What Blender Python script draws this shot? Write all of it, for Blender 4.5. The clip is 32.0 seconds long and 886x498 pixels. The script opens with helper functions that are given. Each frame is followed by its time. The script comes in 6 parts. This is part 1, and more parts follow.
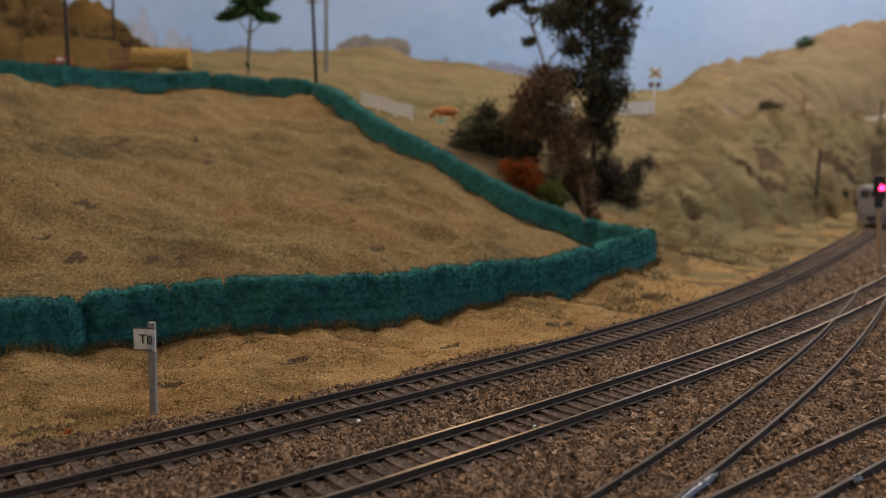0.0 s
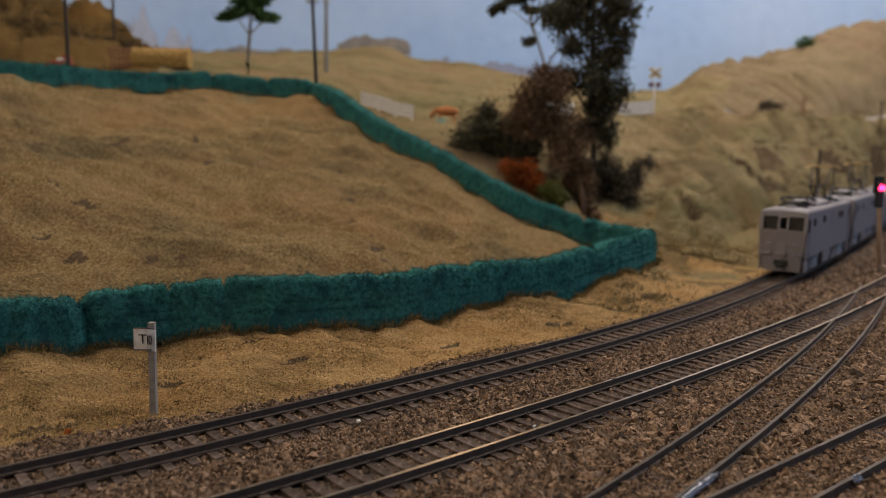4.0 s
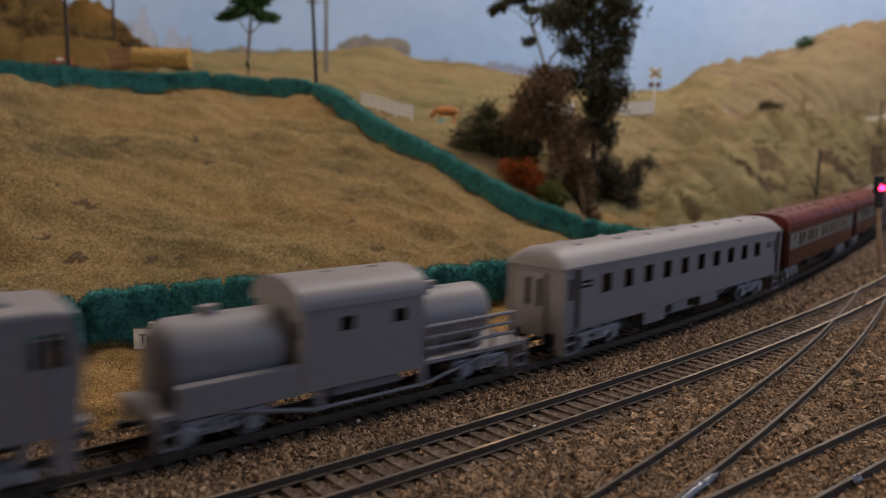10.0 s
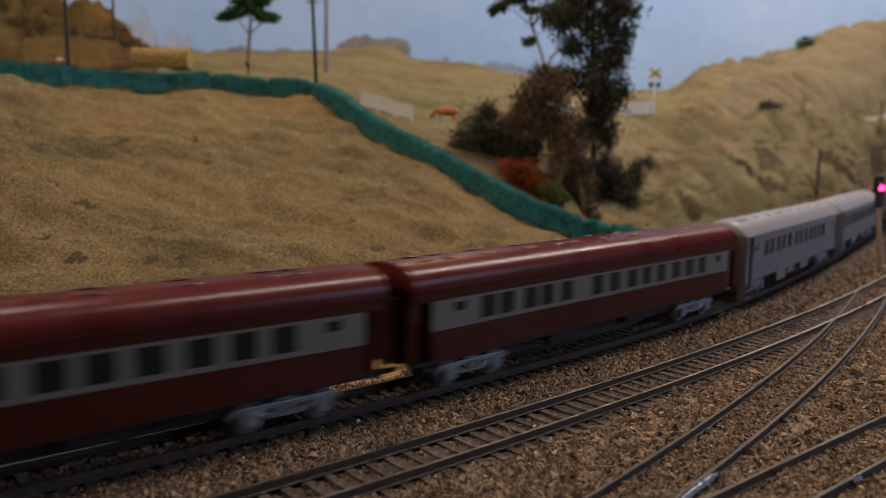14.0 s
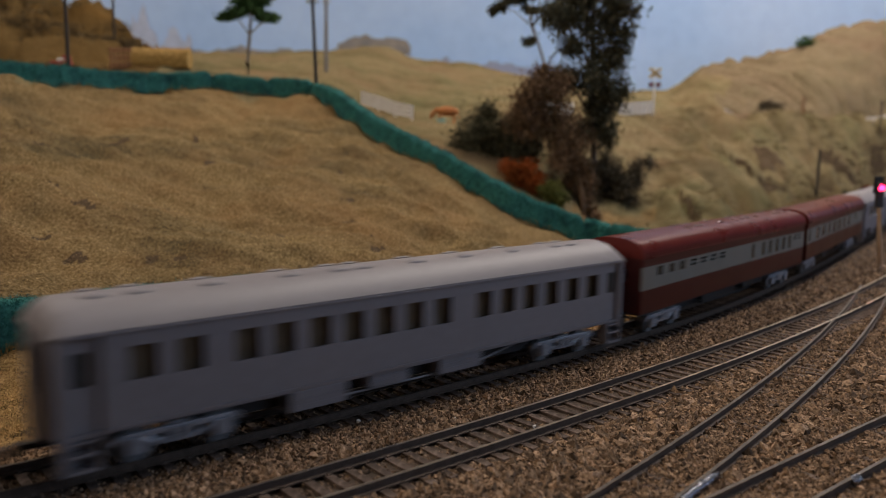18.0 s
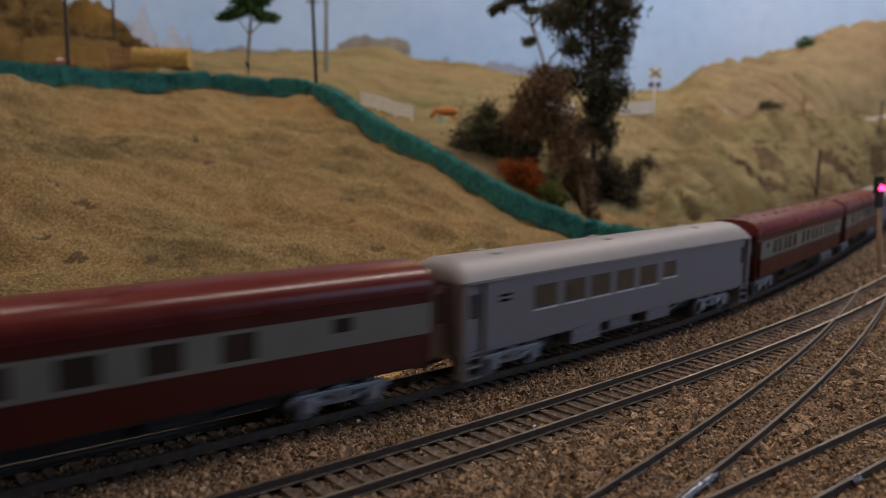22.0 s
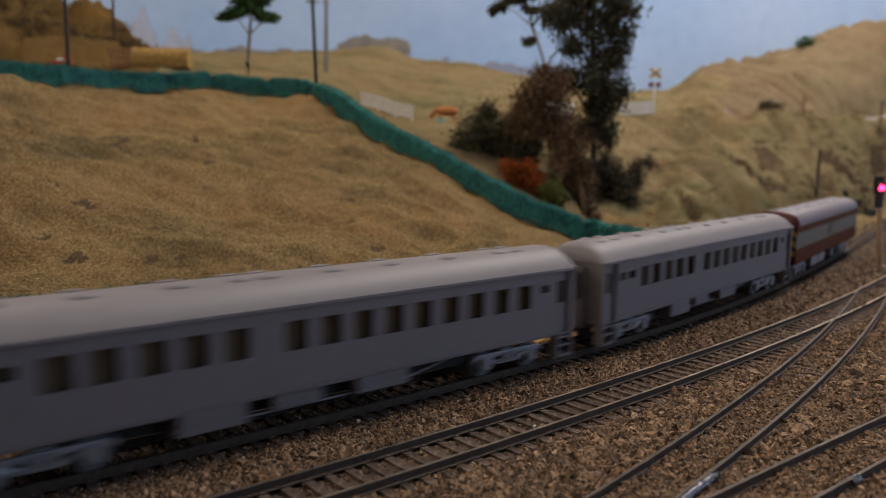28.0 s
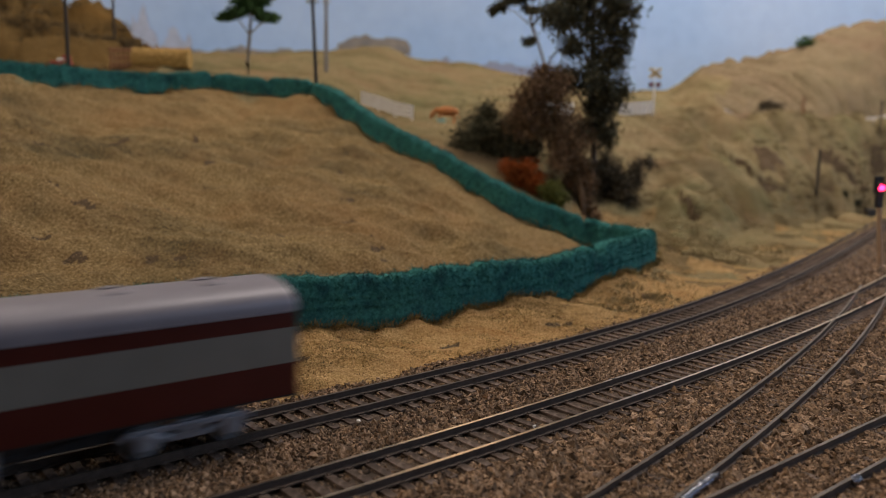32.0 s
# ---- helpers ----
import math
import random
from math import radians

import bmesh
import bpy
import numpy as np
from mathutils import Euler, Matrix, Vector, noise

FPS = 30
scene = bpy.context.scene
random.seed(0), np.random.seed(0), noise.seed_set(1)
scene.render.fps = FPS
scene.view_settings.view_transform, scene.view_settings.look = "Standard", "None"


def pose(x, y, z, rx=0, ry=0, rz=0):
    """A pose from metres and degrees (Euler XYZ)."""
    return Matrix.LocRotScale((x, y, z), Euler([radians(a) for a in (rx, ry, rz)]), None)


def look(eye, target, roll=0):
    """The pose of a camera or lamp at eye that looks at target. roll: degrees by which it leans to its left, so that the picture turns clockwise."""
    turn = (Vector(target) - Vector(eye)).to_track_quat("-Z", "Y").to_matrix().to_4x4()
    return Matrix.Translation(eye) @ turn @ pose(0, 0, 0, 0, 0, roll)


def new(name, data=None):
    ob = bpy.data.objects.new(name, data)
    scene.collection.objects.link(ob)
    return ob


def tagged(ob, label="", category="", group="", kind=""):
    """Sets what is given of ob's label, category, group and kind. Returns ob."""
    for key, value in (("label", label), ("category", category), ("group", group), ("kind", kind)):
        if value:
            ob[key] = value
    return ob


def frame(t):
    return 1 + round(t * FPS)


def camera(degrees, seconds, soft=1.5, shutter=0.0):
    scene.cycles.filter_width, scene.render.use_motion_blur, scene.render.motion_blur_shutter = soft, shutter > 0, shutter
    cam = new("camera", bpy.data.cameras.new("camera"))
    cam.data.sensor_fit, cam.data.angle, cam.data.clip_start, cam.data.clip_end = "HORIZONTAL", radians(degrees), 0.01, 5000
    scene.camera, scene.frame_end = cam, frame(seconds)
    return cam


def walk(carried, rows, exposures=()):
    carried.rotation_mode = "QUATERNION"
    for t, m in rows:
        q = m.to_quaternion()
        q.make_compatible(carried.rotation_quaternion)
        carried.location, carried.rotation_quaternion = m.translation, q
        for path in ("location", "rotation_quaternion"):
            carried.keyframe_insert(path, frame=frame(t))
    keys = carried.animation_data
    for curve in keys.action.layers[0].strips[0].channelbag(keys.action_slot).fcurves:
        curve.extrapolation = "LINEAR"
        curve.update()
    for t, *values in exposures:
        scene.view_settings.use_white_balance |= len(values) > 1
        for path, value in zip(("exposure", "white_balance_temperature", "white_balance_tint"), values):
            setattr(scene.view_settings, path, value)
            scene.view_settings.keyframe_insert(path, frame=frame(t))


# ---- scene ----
# One model railway scene at true model size: gauge 16.5 mm, rail tops at z = 0.
MM = 0.001

# ---- camera: stands still ----
cam = camera(58.6, 32.0, soft=0.85, shutter=1.0)
EYE = Vector((0.0, 0.0, 0.0930))
PITCH, ROLL = 7.73, 1.09
TARGET = EYE + Vector((0.0, math.cos(radians(PITCH)), -math.sin(radians(PITCH))))
cam.data.dof.use_dof = True
cam.data.dof.focus_distance = 0.30
cam.data.dof.aperture_fstop = 12.5
walk(cam, [(0.0, look(EYE, TARGET, ROLL)), (32.0, look(EYE, TARGET, ROLL))],
     exposures=[(0.0, 0.20), (32.0, 0.20)])


# ---- light: lamps under the room's ceiling, and unseen fill lamps added beside them ----
def make_world():
    w = bpy.data.worlds.new("room_air")
    scene.world = w
    w.use_nodes = True
    bg = w.node_tree.nodes["Background"]
    bg.inputs[0].default_value = (0.55, 0.65, 0.85, 1)
    bg.inputs[1].default_value = 0.25


def area_lamp(name, eye, target, sx, sy, power, colour, turn=0.0):
    d = bpy.data.lights.new(name, "AREA")
    d.shape, d.size, d.size_y, d.energy, d.color = "RECTANGLE", sx, sy, power, colour
    ob = new(name, d)
    ob.matrix_world = look(eye, target, turn)
    return ob


make_world()
area_lamp("ceiling_lamp", (0.74, 1.28, 1.28), (0.74, 1.28, 0.0), 1.8, 0.14, 19.5, (1.0, 0.90, 0.82), 53.0)
# added to brighten the sky and hill on the left; source unseen
area_lamp("left_fill_lamp", (-1.0, 0.95, 1.28), (-1.0, 0.95, 0.0), 1.2, 0.14, 7.4, (1.0, 0.89, 0.80), 20.0)
# added warm fill for faces turned to the left; source unseen
area_lamp("warm_side_fill", (-1.9, -0.9, 0.95), (0.1, 0.5, 0.02), 1.5, 0.8, 13.0, (1.0, 0.86, 0.72))
area_lamp("ceiling_lamp_far", (0.15, 3.75, 1.28), (0.15, 3.75, 0.0), 0.5, 1.3, 6.2, (1.0, 0.66, 0.36))
# added cool fill for the train's near sides; no window stands here
area_lamp("cool_fill_lamp", (1.35, 0.12, 0.52), (0.42, 0.78, 0.03), 0.8, 0.6, 4.4, (0.50, 0.68, 1.0))


# ---- materials ----
def nodes_of(name):
    m = bpy.data.materials.new(name)
    m.use_nodes = True
    nt = m.node_tree
    return m, nt, nt.nodes["Principled BSDF"]


def noise_node(nt, size, detail=4.0, rough=0.55, kind="Object", offset=0.0, stretch=1.0):
    """Noise whose features are about `size` metres across."""
    tc = nt.nodes.new("ShaderNodeTexCoord")
    n = nt.nodes.new("ShaderNodeTexNoise")
    n.inputs["Scale"].default_value = 1.0 / size
    n.inputs["Detail"].default_value = detail
    n.inputs["Roughness"].default_value = rough
    if offset:
        mp = nt.nodes.new("ShaderNodeMapping")
        mp.inputs["Location"].default_value = (offset, offset * 0.7, offset * 0.3)
        mp.inputs["Scale"].default_value = (1 / stretch, 1, 1)
        nt.links.new(tc.outputs[kind], mp.inputs["Vector"])
        nt.links.new(mp.outputs[0], n.inputs["Vector"])
    else:
        nt.links.new(tc.outputs[kind], n.inputs["Vector"])
    return n


def ramp(nt, fac, stops):
    r = nt.nodes.new("ShaderNodeValToRGB")
    while len(r.color_ramp.elements) < len(stops):
        r.color_ramp.elements.new(0.5)
    for e, (p, c) in zip(r.color_ramp.elements, stops):
        e.position, e.color = p, (*c, 1)
    nt.links.new(fac, r.inputs[0])
    return r.outputs[0]


def mixed(nt, fac, a, b, mode="MIX"):
    x = nt.nodes.new("ShaderNodeMix")
    x.data_type, x.blend_type = "RGBA", mode
    for sock, v in ((x.inputs[0], fac), (x.inputs[6], a), (x.inputs[7], b)):
        if isinstance(v, bpy.types.NodeSocket):
            nt.links.new(v, sock)
        elif isinstance(v, (int, float)):
            sock.default_value = v
        else:
            sock.default_value = (*v, 1)
    return x.outputs[2]


def bumped(nt, bsdf, height, depth, strength=1.0):
    b = nt.nodes.new("ShaderNodeBump")
    b.inputs["Distance"].default_value = depth
    b.inputs["Strength"].default_value = strength
    nt.links.new(height, b.inputs["Height"])
    nt.links.new(b.outputs[0], bsdf.inputs["Normal"])


def surface(name, dark, light, grain, rough=0.8, depth=0.0002, metallic=0.0, stain=None, stain_size=0.03,
            island=0.0, coat=0.0, rand=0.0, spec=0.5):
    """A procedural surface: grain between two colours, larger stains, fine relief."""
    m, nt, b = nodes_of(name)
    g = noise_node(nt, grain, 6.0, 0.62)
    col = ramp(nt, g.outputs[0], [(0.32, dark), (0.68, light)])
    if stain:
        s = noise_node(nt, stain_size, 5.0, 0.6, offset=3.1)
        f = nt.nodes.new("ShaderNodeMapRange")
        f.inputs[1].default_value, f.inputs[2].default_value = 0.48, 0.68
        nt.links.new(s.outputs[0], f.inputs[0])
        col = mixed(nt, f.outputs[0], col, stain)
    for on, node_kind, out in ((island, "ShaderNodeNewGeometry", "Random Per Island"), (rand, "ShaderNodeObjectInfo", "Random")):
        if on:
            info = nt.nodes.new(node_kind)
            v = ramp(nt, info.outputs[out], [(0.0, (1 - on,) * 3), (1.0, (1 + on,) * 3)])
            col = mixed(nt, 1.0, col, v, "MULTIPLY")
    nt.links.new(col, b.inputs["Base Color"])
    r = nt.nodes.new("ShaderNodeMapRange")
    r.inputs[3].default_value, r.inputs[4].default_value = max(rough - 0.1, 0.05), min(rough + 0.1, 1.0)
    nt.links.new(g.outputs[0], r.inputs[0])
    nt.links.new(r.outputs[0], b.inputs["Roughness"])
    b.inputs["Metallic"].default_value = metallic
    b.inputs["Specular IOR Level"].default_value = spec
    b.inputs["Coat Weight"].default_value = coat
    b.inputs["Coat Roughness"].default_value = 0.15
    if depth:
        bumped(nt, b, g.outputs[0], depth)
    return m


def ground_cover(name, straw3, olive2, rust2, grain=0.0011, patch=0.03, share=0.0):
    """Dyed sawdust and fine turf in three tones, with worn and mossy patches."""
    m, nt, b = nodes_of(name)
    fine = noise_node(nt, grain, 5.0, 0.72)
    mid = noise_node(nt, patch, 8.0, 0.72, offset=1.7, stretch=2.6)
    big = noise_node(nt, 0.11, 5.0, 0.6, offset=5.2)
    straw = ramp(nt, fine.outputs[0], [(0.33, straw3[0]), (0.5, straw3[1]), (0.67, straw3[2])])
    olive = ramp(nt, fine.outputs[0], [(0.33, olive2[0]), (0.67, olive2[1])])
    rust = ramp(nt, fine.outputs[0], [(0.33, rust2[0]), (0.67, rust2[1])])
    f1 = ramp(nt, mid.outputs[0], [(0.42 - share, (0, 0, 0)), (0.66 - share, (0.9, 0.9, 0.9))])
    f2 = ramp(nt, big.outputs[0], [(0.40, (0, 0, 0)), (0.60, (1, 1, 1))])
    col = mixed(nt, f1, straw, olive)
    warm = mixed(nt, f1, straw, rust)
    nt.links.new(mixed(nt, f2, col, warm), b.inputs["Base Color"])
    b.inputs["Roughness"].default_value = 0.95
    b.inputs["Specular IOR Level"].default_value = 0.15
    h = nt.nodes.new("ShaderNodeMath")
    h.operation = "MULTIPLY_ADD"
    h.inputs[1].default_value = 0.45
    nt.links.new(fine.outputs[0], h.inputs[0])
    nt.links.new(mid.outputs[0], h.inputs[2])
    bumped(nt, b, h.outputs[0], 0.0035, 1.0)
    return m


def sky_paint():
    m, nt, b = nodes_of("painted_sky")
    big = noise_node(nt, 0.5, 4.0, 0.5)
    brush = noise_node(nt, 0.03, 5.0, 0.6, offset=2.0)
    col = ramp(nt, big.outputs[0], [(0.35, (0.36, 0.54, 0.84)), (0.65, (0.48, 0.63, 0.88))])
    v = ramp(nt, brush.outputs[0], [(0.3, (0.93, 0.93, 0.95)), (0.7, (1.04, 1.03, 1.02))])
    nt.links.new(mixed(nt, 1.0, col, v, "MULTIPLY"), b.inputs["Base Color"])
    b.inputs["Roughness"].default_value = 0.8
    return m


def glow(name, colour, strength):
    m, nt, b = nodes_of(name)
    b.inputs["Base Color"].default_value = (*[c * 0.3 for c in colour], 1)
    b.inputs["Emission Color"].default_value = (*colour, 1)
    b.inputs["Emission Strength"].default_value = strength
    return m


M = {
    "turf": ground_cover("straw_turf", ((0.085, 0.053, 0.02), (0.27, 0.178, 0.072), (0.49, 0.345, 0.165)), ((0.04, 0.032, 0.014), (0.17, 0.128, 0.06)), ((0.15, 0.08, 0.028), (0.40, 0.245, 0.105)), patch=0.036, share=0.03, grain=0.0016),
    "turf_verge": ground_cover("golden_turf", ((0.23, 0.125, 0.042), (0.53, 0.325, 0.13), (0.74, 0.50, 0.235)), ((0.09, 0.055, 0.02), (0.31, 0.195, 0.073)), ((0.28, 0.13, 0.036), (0.61, 0.35, 0.13)), patch=0.016, share=0.03),
    "turf_field": ground_cover("faded_green_turf", ((0.14, 0.108, 0.05), (0.275, 0.21, 0.102), (0.39, 0.30, 0.16)), ((0.07, 0.068, 0.026), (0.178, 0.16, 0.068)), ((0.17, 0.10, 0.046), (0.31, 0.205, 0.108)), patch=0.05, share=0.04),
    "turf_gold": ground_cover("hay_gold_turf", ((0.065, 0.036, 0.010), (0.16, 0.094, 0.028), (0.26, 0.16, 0.056)), ((0.05, 0.032, 0.01), (0.15, 0.092, 0.026)), ((0.12, 0.06, 0.015), (0.30, 0.165, 0.042)), patch=0.045, share=0.03),
    "turf_moss": ground_cover("pale_moss_turf", ((0.14, 0.105, 0.045), (0.30, 0.22, 0.105), (0.42, 0.32, 0.165)), ((0.11, 0.12, 0.05), (0.25, 0.24, 0.115)), ((0.19, 0.10, 0.038), (0.40, 0.25, 0.11)), patch=0.022),
    "ballast": surface("ballast_stone", (0.075, 0.043, 0.025), (0.375, 0.25, 0.155), 0.0012, 0.9, 0.0003, island=0.75, spec=0.25),
    "ballast_bed": surface("ballast_bed", (0.06, 0.04, 0.028), (0.17, 0.12, 0.085), 0.0014, 0.95, 0.0008, stain=(0.07, 0.05, 0.038), stain_size=0.02, spec=0.2),
    "sleeper": surface("weathered_sleeper", (0.078, 0.054, 0.042), (0.185, 0.136, 0.108), 0.002, 0.9, 0.0002, spec=0.15, rand=0.3, stain=(0.05, 0.035, 0.027), stain_size=0.004),
    "rail": surface("dark_rail_side", (0.075, 0.053, 0.04), (0.125, 0.09, 0.069), 0.003, 0.65, 0.00004, metallic=0.2, spec=0.25),
    "railhead": surface("worn_rail_head", (0.07, 0.055, 0.045), (0.13, 0.105, 0.088), 0.02, 0.55, 0.0, metallic=0.7),
    "railbright": surface("polished_rail_head", (0.66, 0.55, 0.42), (0.80, 0.68, 0.53), 0.02, 0.3, 0.0, metallic=1.0),
    "print": surface("grey_resin", (0.243, 0.218, 0.222), (0.277, 0.249, 0.254), 0.004, 0.5, 0.00002, spec=0.4),
    "print_dark": surface("dark_grey_resin", (0.16, 0.155, 0.155), (0.20, 0.195, 0.195), 0.004, 0.6, 0.00002),
    "bogie": surface("primer_grey_bogie", (0.27, 0.265, 0.28), (0.42, 0.41, 0.43), 0.003, 0.4, 0.00004, metallic=0.15),
    "red": surface("maroon_paint", (0.075, 0.011, 0.007), (0.09, 0.014, 0.009), 0.02, 0.36, 0.00001, spec=0.35),
    "red_roof": surface("maroon_roof_paint", (0.115, 0.016, 0.0125), (0.14, 0.022, 0.0165), 0.02, 0.29, 0.00001, spec=0.2),
    "cream": surface("cream_paint", (0.205, 0.19, 0.158), (0.235, 0.218, 0.182), 0.02, 0.45, 0.00001),
    "yellow": surface("yellow_paint", (0.50, 0.27, 0.02), (0.56, 0.31, 0.03), 0.01, 0.45, 0.00001),
    "silver": surface("grey_roof_paint", (0.22, 0.195, 0.215), (0.26, 0.235, 0.255), 0.02, 0.46, 0.00001, metallic=0.1),
    "glass": surface("dark_window_glass", (0.012, 0.018, 0.016), (0.018, 0.026, 0.022), 0.02, 0.12, 0.0),
    # tan stands in for the field seen through clear windows
    "tan_pane": surface("tan_view_pane", (0.088, 0.066, 0.045), (0.14, 0.105, 0.07), 0.006, 0.2, 0.0),
    "curtain": surface("curtained_glass", (0.032, 0.021, 0.019), (0.055, 0.038, 0.032), 0.02, 0.2, 0.0),
    "smoky": surface("smoky_windscreen", (0.035, 0.035, 0.032), (0.06, 0.06, 0.055), 0.004, 0.15, 0.0),
    "black": surface("black_plastic", (0.012, 0.011, 0.011), (0.025, 0.023, 0.022), 0.004, 0.6, 0.00003),
    "brass_bright": surface("bright_brass_strip", (0.50, 0.33, 0.15), (0.66, 0.46, 0.22), 0.003, 0.35, 0.0, metallic=0.8),
    "steel": surface("bare_steel", (0.35, 0.35, 0.36), (0.5, 0.5, 0.52), 0.004, 0.3, 0.0, metallic=1.0),
    "hedge": surface("teal_dyed_fibre", (0.018, 0.084, 0.078), (0.062, 0.245, 0.216), 0.0022, 0.95, 0.0010, island=0.6, stain=(0.024, 0.088, 0.092), stain_size=0.012, spec=0.08),
    "weed": surface("dry_undergrowth", (0.14, 0.10, 0.038), (0.46, 0.33, 0.135), 0.003, 0.95, 0.0004, island=0.4, spec=0.1),
    "leaf": surface("dark_leaf_foam", (0.055, 0.052, 0.032), (0.125, 0.115, 0.07), 0.004, 0.95, 0.0004, island=0.5, spec=0.1),
    "leaf_dusk": surface("dusky_brown_leaf_foam", (0.06, 0.05, 0.032), (0.15, 0.12, 0.08), 0.004, 0.95, 0.0004, island=0.5, spec=0.1),
    "leaf_green": surface("green_leaf_foam", (0.035, 0.07, 0.024), (0.075, 0.135, 0.045), 0.004, 0.95, 0.0004, island=0.4, spec=0.1),
    "leaf_brown": surface("brown_leaf_foam", (0.10, 0.06, 0.033), (0.235, 0.145, 0.08), 0.004, 0.95, 0.0004, island=0.45, spec=0.1),
    "leaf_orange": surface("orange_leaf_foam", (0.22, 0.05, 0.01), (0.36, 0.10, 0.025), 0.004, 0.95, 0.0004, island=0.35, spec=0.1),
    "leaf_moss": surface("moss_leaf_foam", (0.08, 0.085, 0.02), (0.16, 0.16, 0.045), 0.004, 0.95, 0.0004, island=0.35, spec=0.1),
    "tuft_brown": surface("brown_scrub_fibre", (0.07, 0.05, 0.026), (0.20, 0.145, 0.075), 0.01, 0.95, 0.0, island=0.5, spec=0.1),
    "tuft_straw": surface("straw_grass_fibre", (0.22, 0.17, 0.085), (0.46, 0.36, 0.20), 0.02, 0.95, 0.0, island=0.45, spec=0.1),
    "bark": surface("tree_bark", (0.05, 0.035, 0.024), (0.15, 0.11, 0.075), 0.004, 0.9, 0.0005),
    "bark_warm": surface("tan_bark", (0.11, 0.06, 0.03), (0.24, 0.15, 0.08), 0.004, 0.9, 0.0004),
    "bark_pale": surface("pale_bark", (0.16, 0.13, 0.10), (0.32, 0.27, 0.2), 0.004, 0.9, 0.0004),
    "pole": surface("dark_pole_wood", (0.022, 0.018, 0.015), (0.05, 0.04, 0.033), 0.004, 0.8, 0.0002),
    "pole_grey": surface("grey_pole_wood", (0.14, 0.13, 0.125), (0.22, 0.205, 0.195), 0.004, 0.8, 0.0002),
    "white": surface("white_paint", (0.74, 0.70, 0.66), (0.84, 0.81, 0.77), 0.01, 0.6, 0.00005),
    "sign_board": surface("white_card", (0.86, 0.84, 0.80), (0.92, 0.90, 0.86), 0.006, 0.8, 0.00004, stain=(0.66, 0.60, 0.52), stain_size=0.006),
    "post": surface("grey_wood_post", (0.22, 0.20, 0.185), (0.35, 0.325, 0.30), 0.003, 0.7, 0.0001),
    "turf_dark": ground_cover("dark_brown_turf", ((0.055, 0.035, 0.017), (0.135, 0.09, 0.05), (0.22, 0.155, 0.09)), ((0.04, 0.028, 0.014), (0.12, 0.082, 0.042)), ((0.08, 0.048, 0.022), (0.20, 0.13, 0.07)), patch=0.02),
    "turf_rose": ground_cover("rosy_straw_turf", ((0.14, 0.102, 0.056), (0.26, 0.192, 0.108), (0.36, 0.275, 0.165)), ((0.12, 0.094, 0.05), (0.24, 0.185, 0.10)), ((0.18, 0.11, 0.066), (0.32, 0.21, 0.13)), patch=0.06),
    # the tan glimpsed through the carriage windows is put into this colour
    "interior": surface("tan_backing_card", (0.115, 0.078, 0.042), (0.17, 0.118, 0.066), 0.006, 0.8, 0.0),
    "crumb": surface("turf_crumb", (0.28, 0.18, 0.07), (0.62, 0.44, 0.20), 0.02, 0.95, 0.0, island=0.65, spec=0.1),
    "post_dark": surface("dark_pencil_edge", (0.06, 0.05, 0.045), (0.10, 0.085, 0.075), 0.003, 0.8, 0.0),
    "sign_yellow": surface("dull_yellow_paint", (0.50, 0.36, 0.15), (0.58, 0.43, 0.20), 0.006, 0.7, 0.0),
    "signal_post": surface("tan_post_paint", (0.36, 0.22, 0.12), (0.46, 0.30, 0.18), 0.006, 0.6, 0.0),
    "ink": surface("black_ink", (0.015, 0.013, 0.012), (0.03, 0.027, 0.025), 0.003, 0.7, 0.0),
    "hay": surface("hay", (0.30, 0.17, 0.04), (0.58, 0.37, 0.12), 0.003, 0.95, 0.0005),
    "timber": surface("reddish_timber", (0.25, 0.11, 0.05), (0.40, 0.21, 0.11), 0.004, 0.8, 0.0001),
    "cow": surface("ginger_hide", (0.34, 0.11, 0.025), (0.48, 0.18, 0.05), 0.006, 0.8, 0.0001),
    "teal": surface("pale_teal_paint", (0.25, 0.45, 0.42), (0.32, 0.52, 0.48), 0.006, 0.7, 0.0),
    "farm_red": surface("red_paint", (0.30, 0.03, 0.02), (0.36, 0.045, 0.03), 0.006, 0.5, 0.0),
    "sky": sky_paint(),
    "far_hill": surface("painted_far_hills", (0.24, 0.28, 0.42), (0.33, 0.36, 0.48), 0.03, 0.8, 0.0),
    "far_tree": surface("painted_grey_trees", (0.38, 0.43, 0.56), (0.52, 0.58, 0.74), 0.02, 0.8, 0.0),
    "far_scrub": surface("painted_scrub", (0.16, 0.16, 0.17), (0.34, 0.29, 0.24), 0.03, 0.85, 0.0),
    "glue": surface("dull_tin_sleeve", (0.12, 0.12, 0.135), (0.32, 0.32, 0.36), 0.002, 0.25, 0.0004, metallic=0.9),
    "lamp_red": glow("red_signal_lamp", (1.0, 0.02, 0.10), 9.0),
    "room_wall": surface("room_wall_paint", (0.46, 0.48, 0.52), (0.52, 0.54, 0.58), 0.2, 0.85, 0.0),
    "room_floor": surface("room_floor_vinyl", (0.18, 0.17, 0.16), (0.24, 0.23, 0.21), 0.1, 0.7, 0.0),
    "board": surface("baseboard_ply", (0.10, 0.07, 0.05), (0.16, 0.115, 0.08), 0.03, 0.9, 0.0003),
}


# ---- mesh helpers; shapes are given in millimetres ----
def mesh_object(name, verts, faces, material, smooth=False):
    me = bpy.data.meshes.new(name)
    me.from_pydata([tuple(v) for v in verts], [], [tuple(f) for f in faces])
    me.materials.append(material)
    if smooth:
        me.polygons.foreach_set("use_smooth", [True] * len(me.polygons))
    me.update()
    return new(name, me)


FIT = {"on": False, "x": 1.0, "y": 1.0, "tall": 1.0}


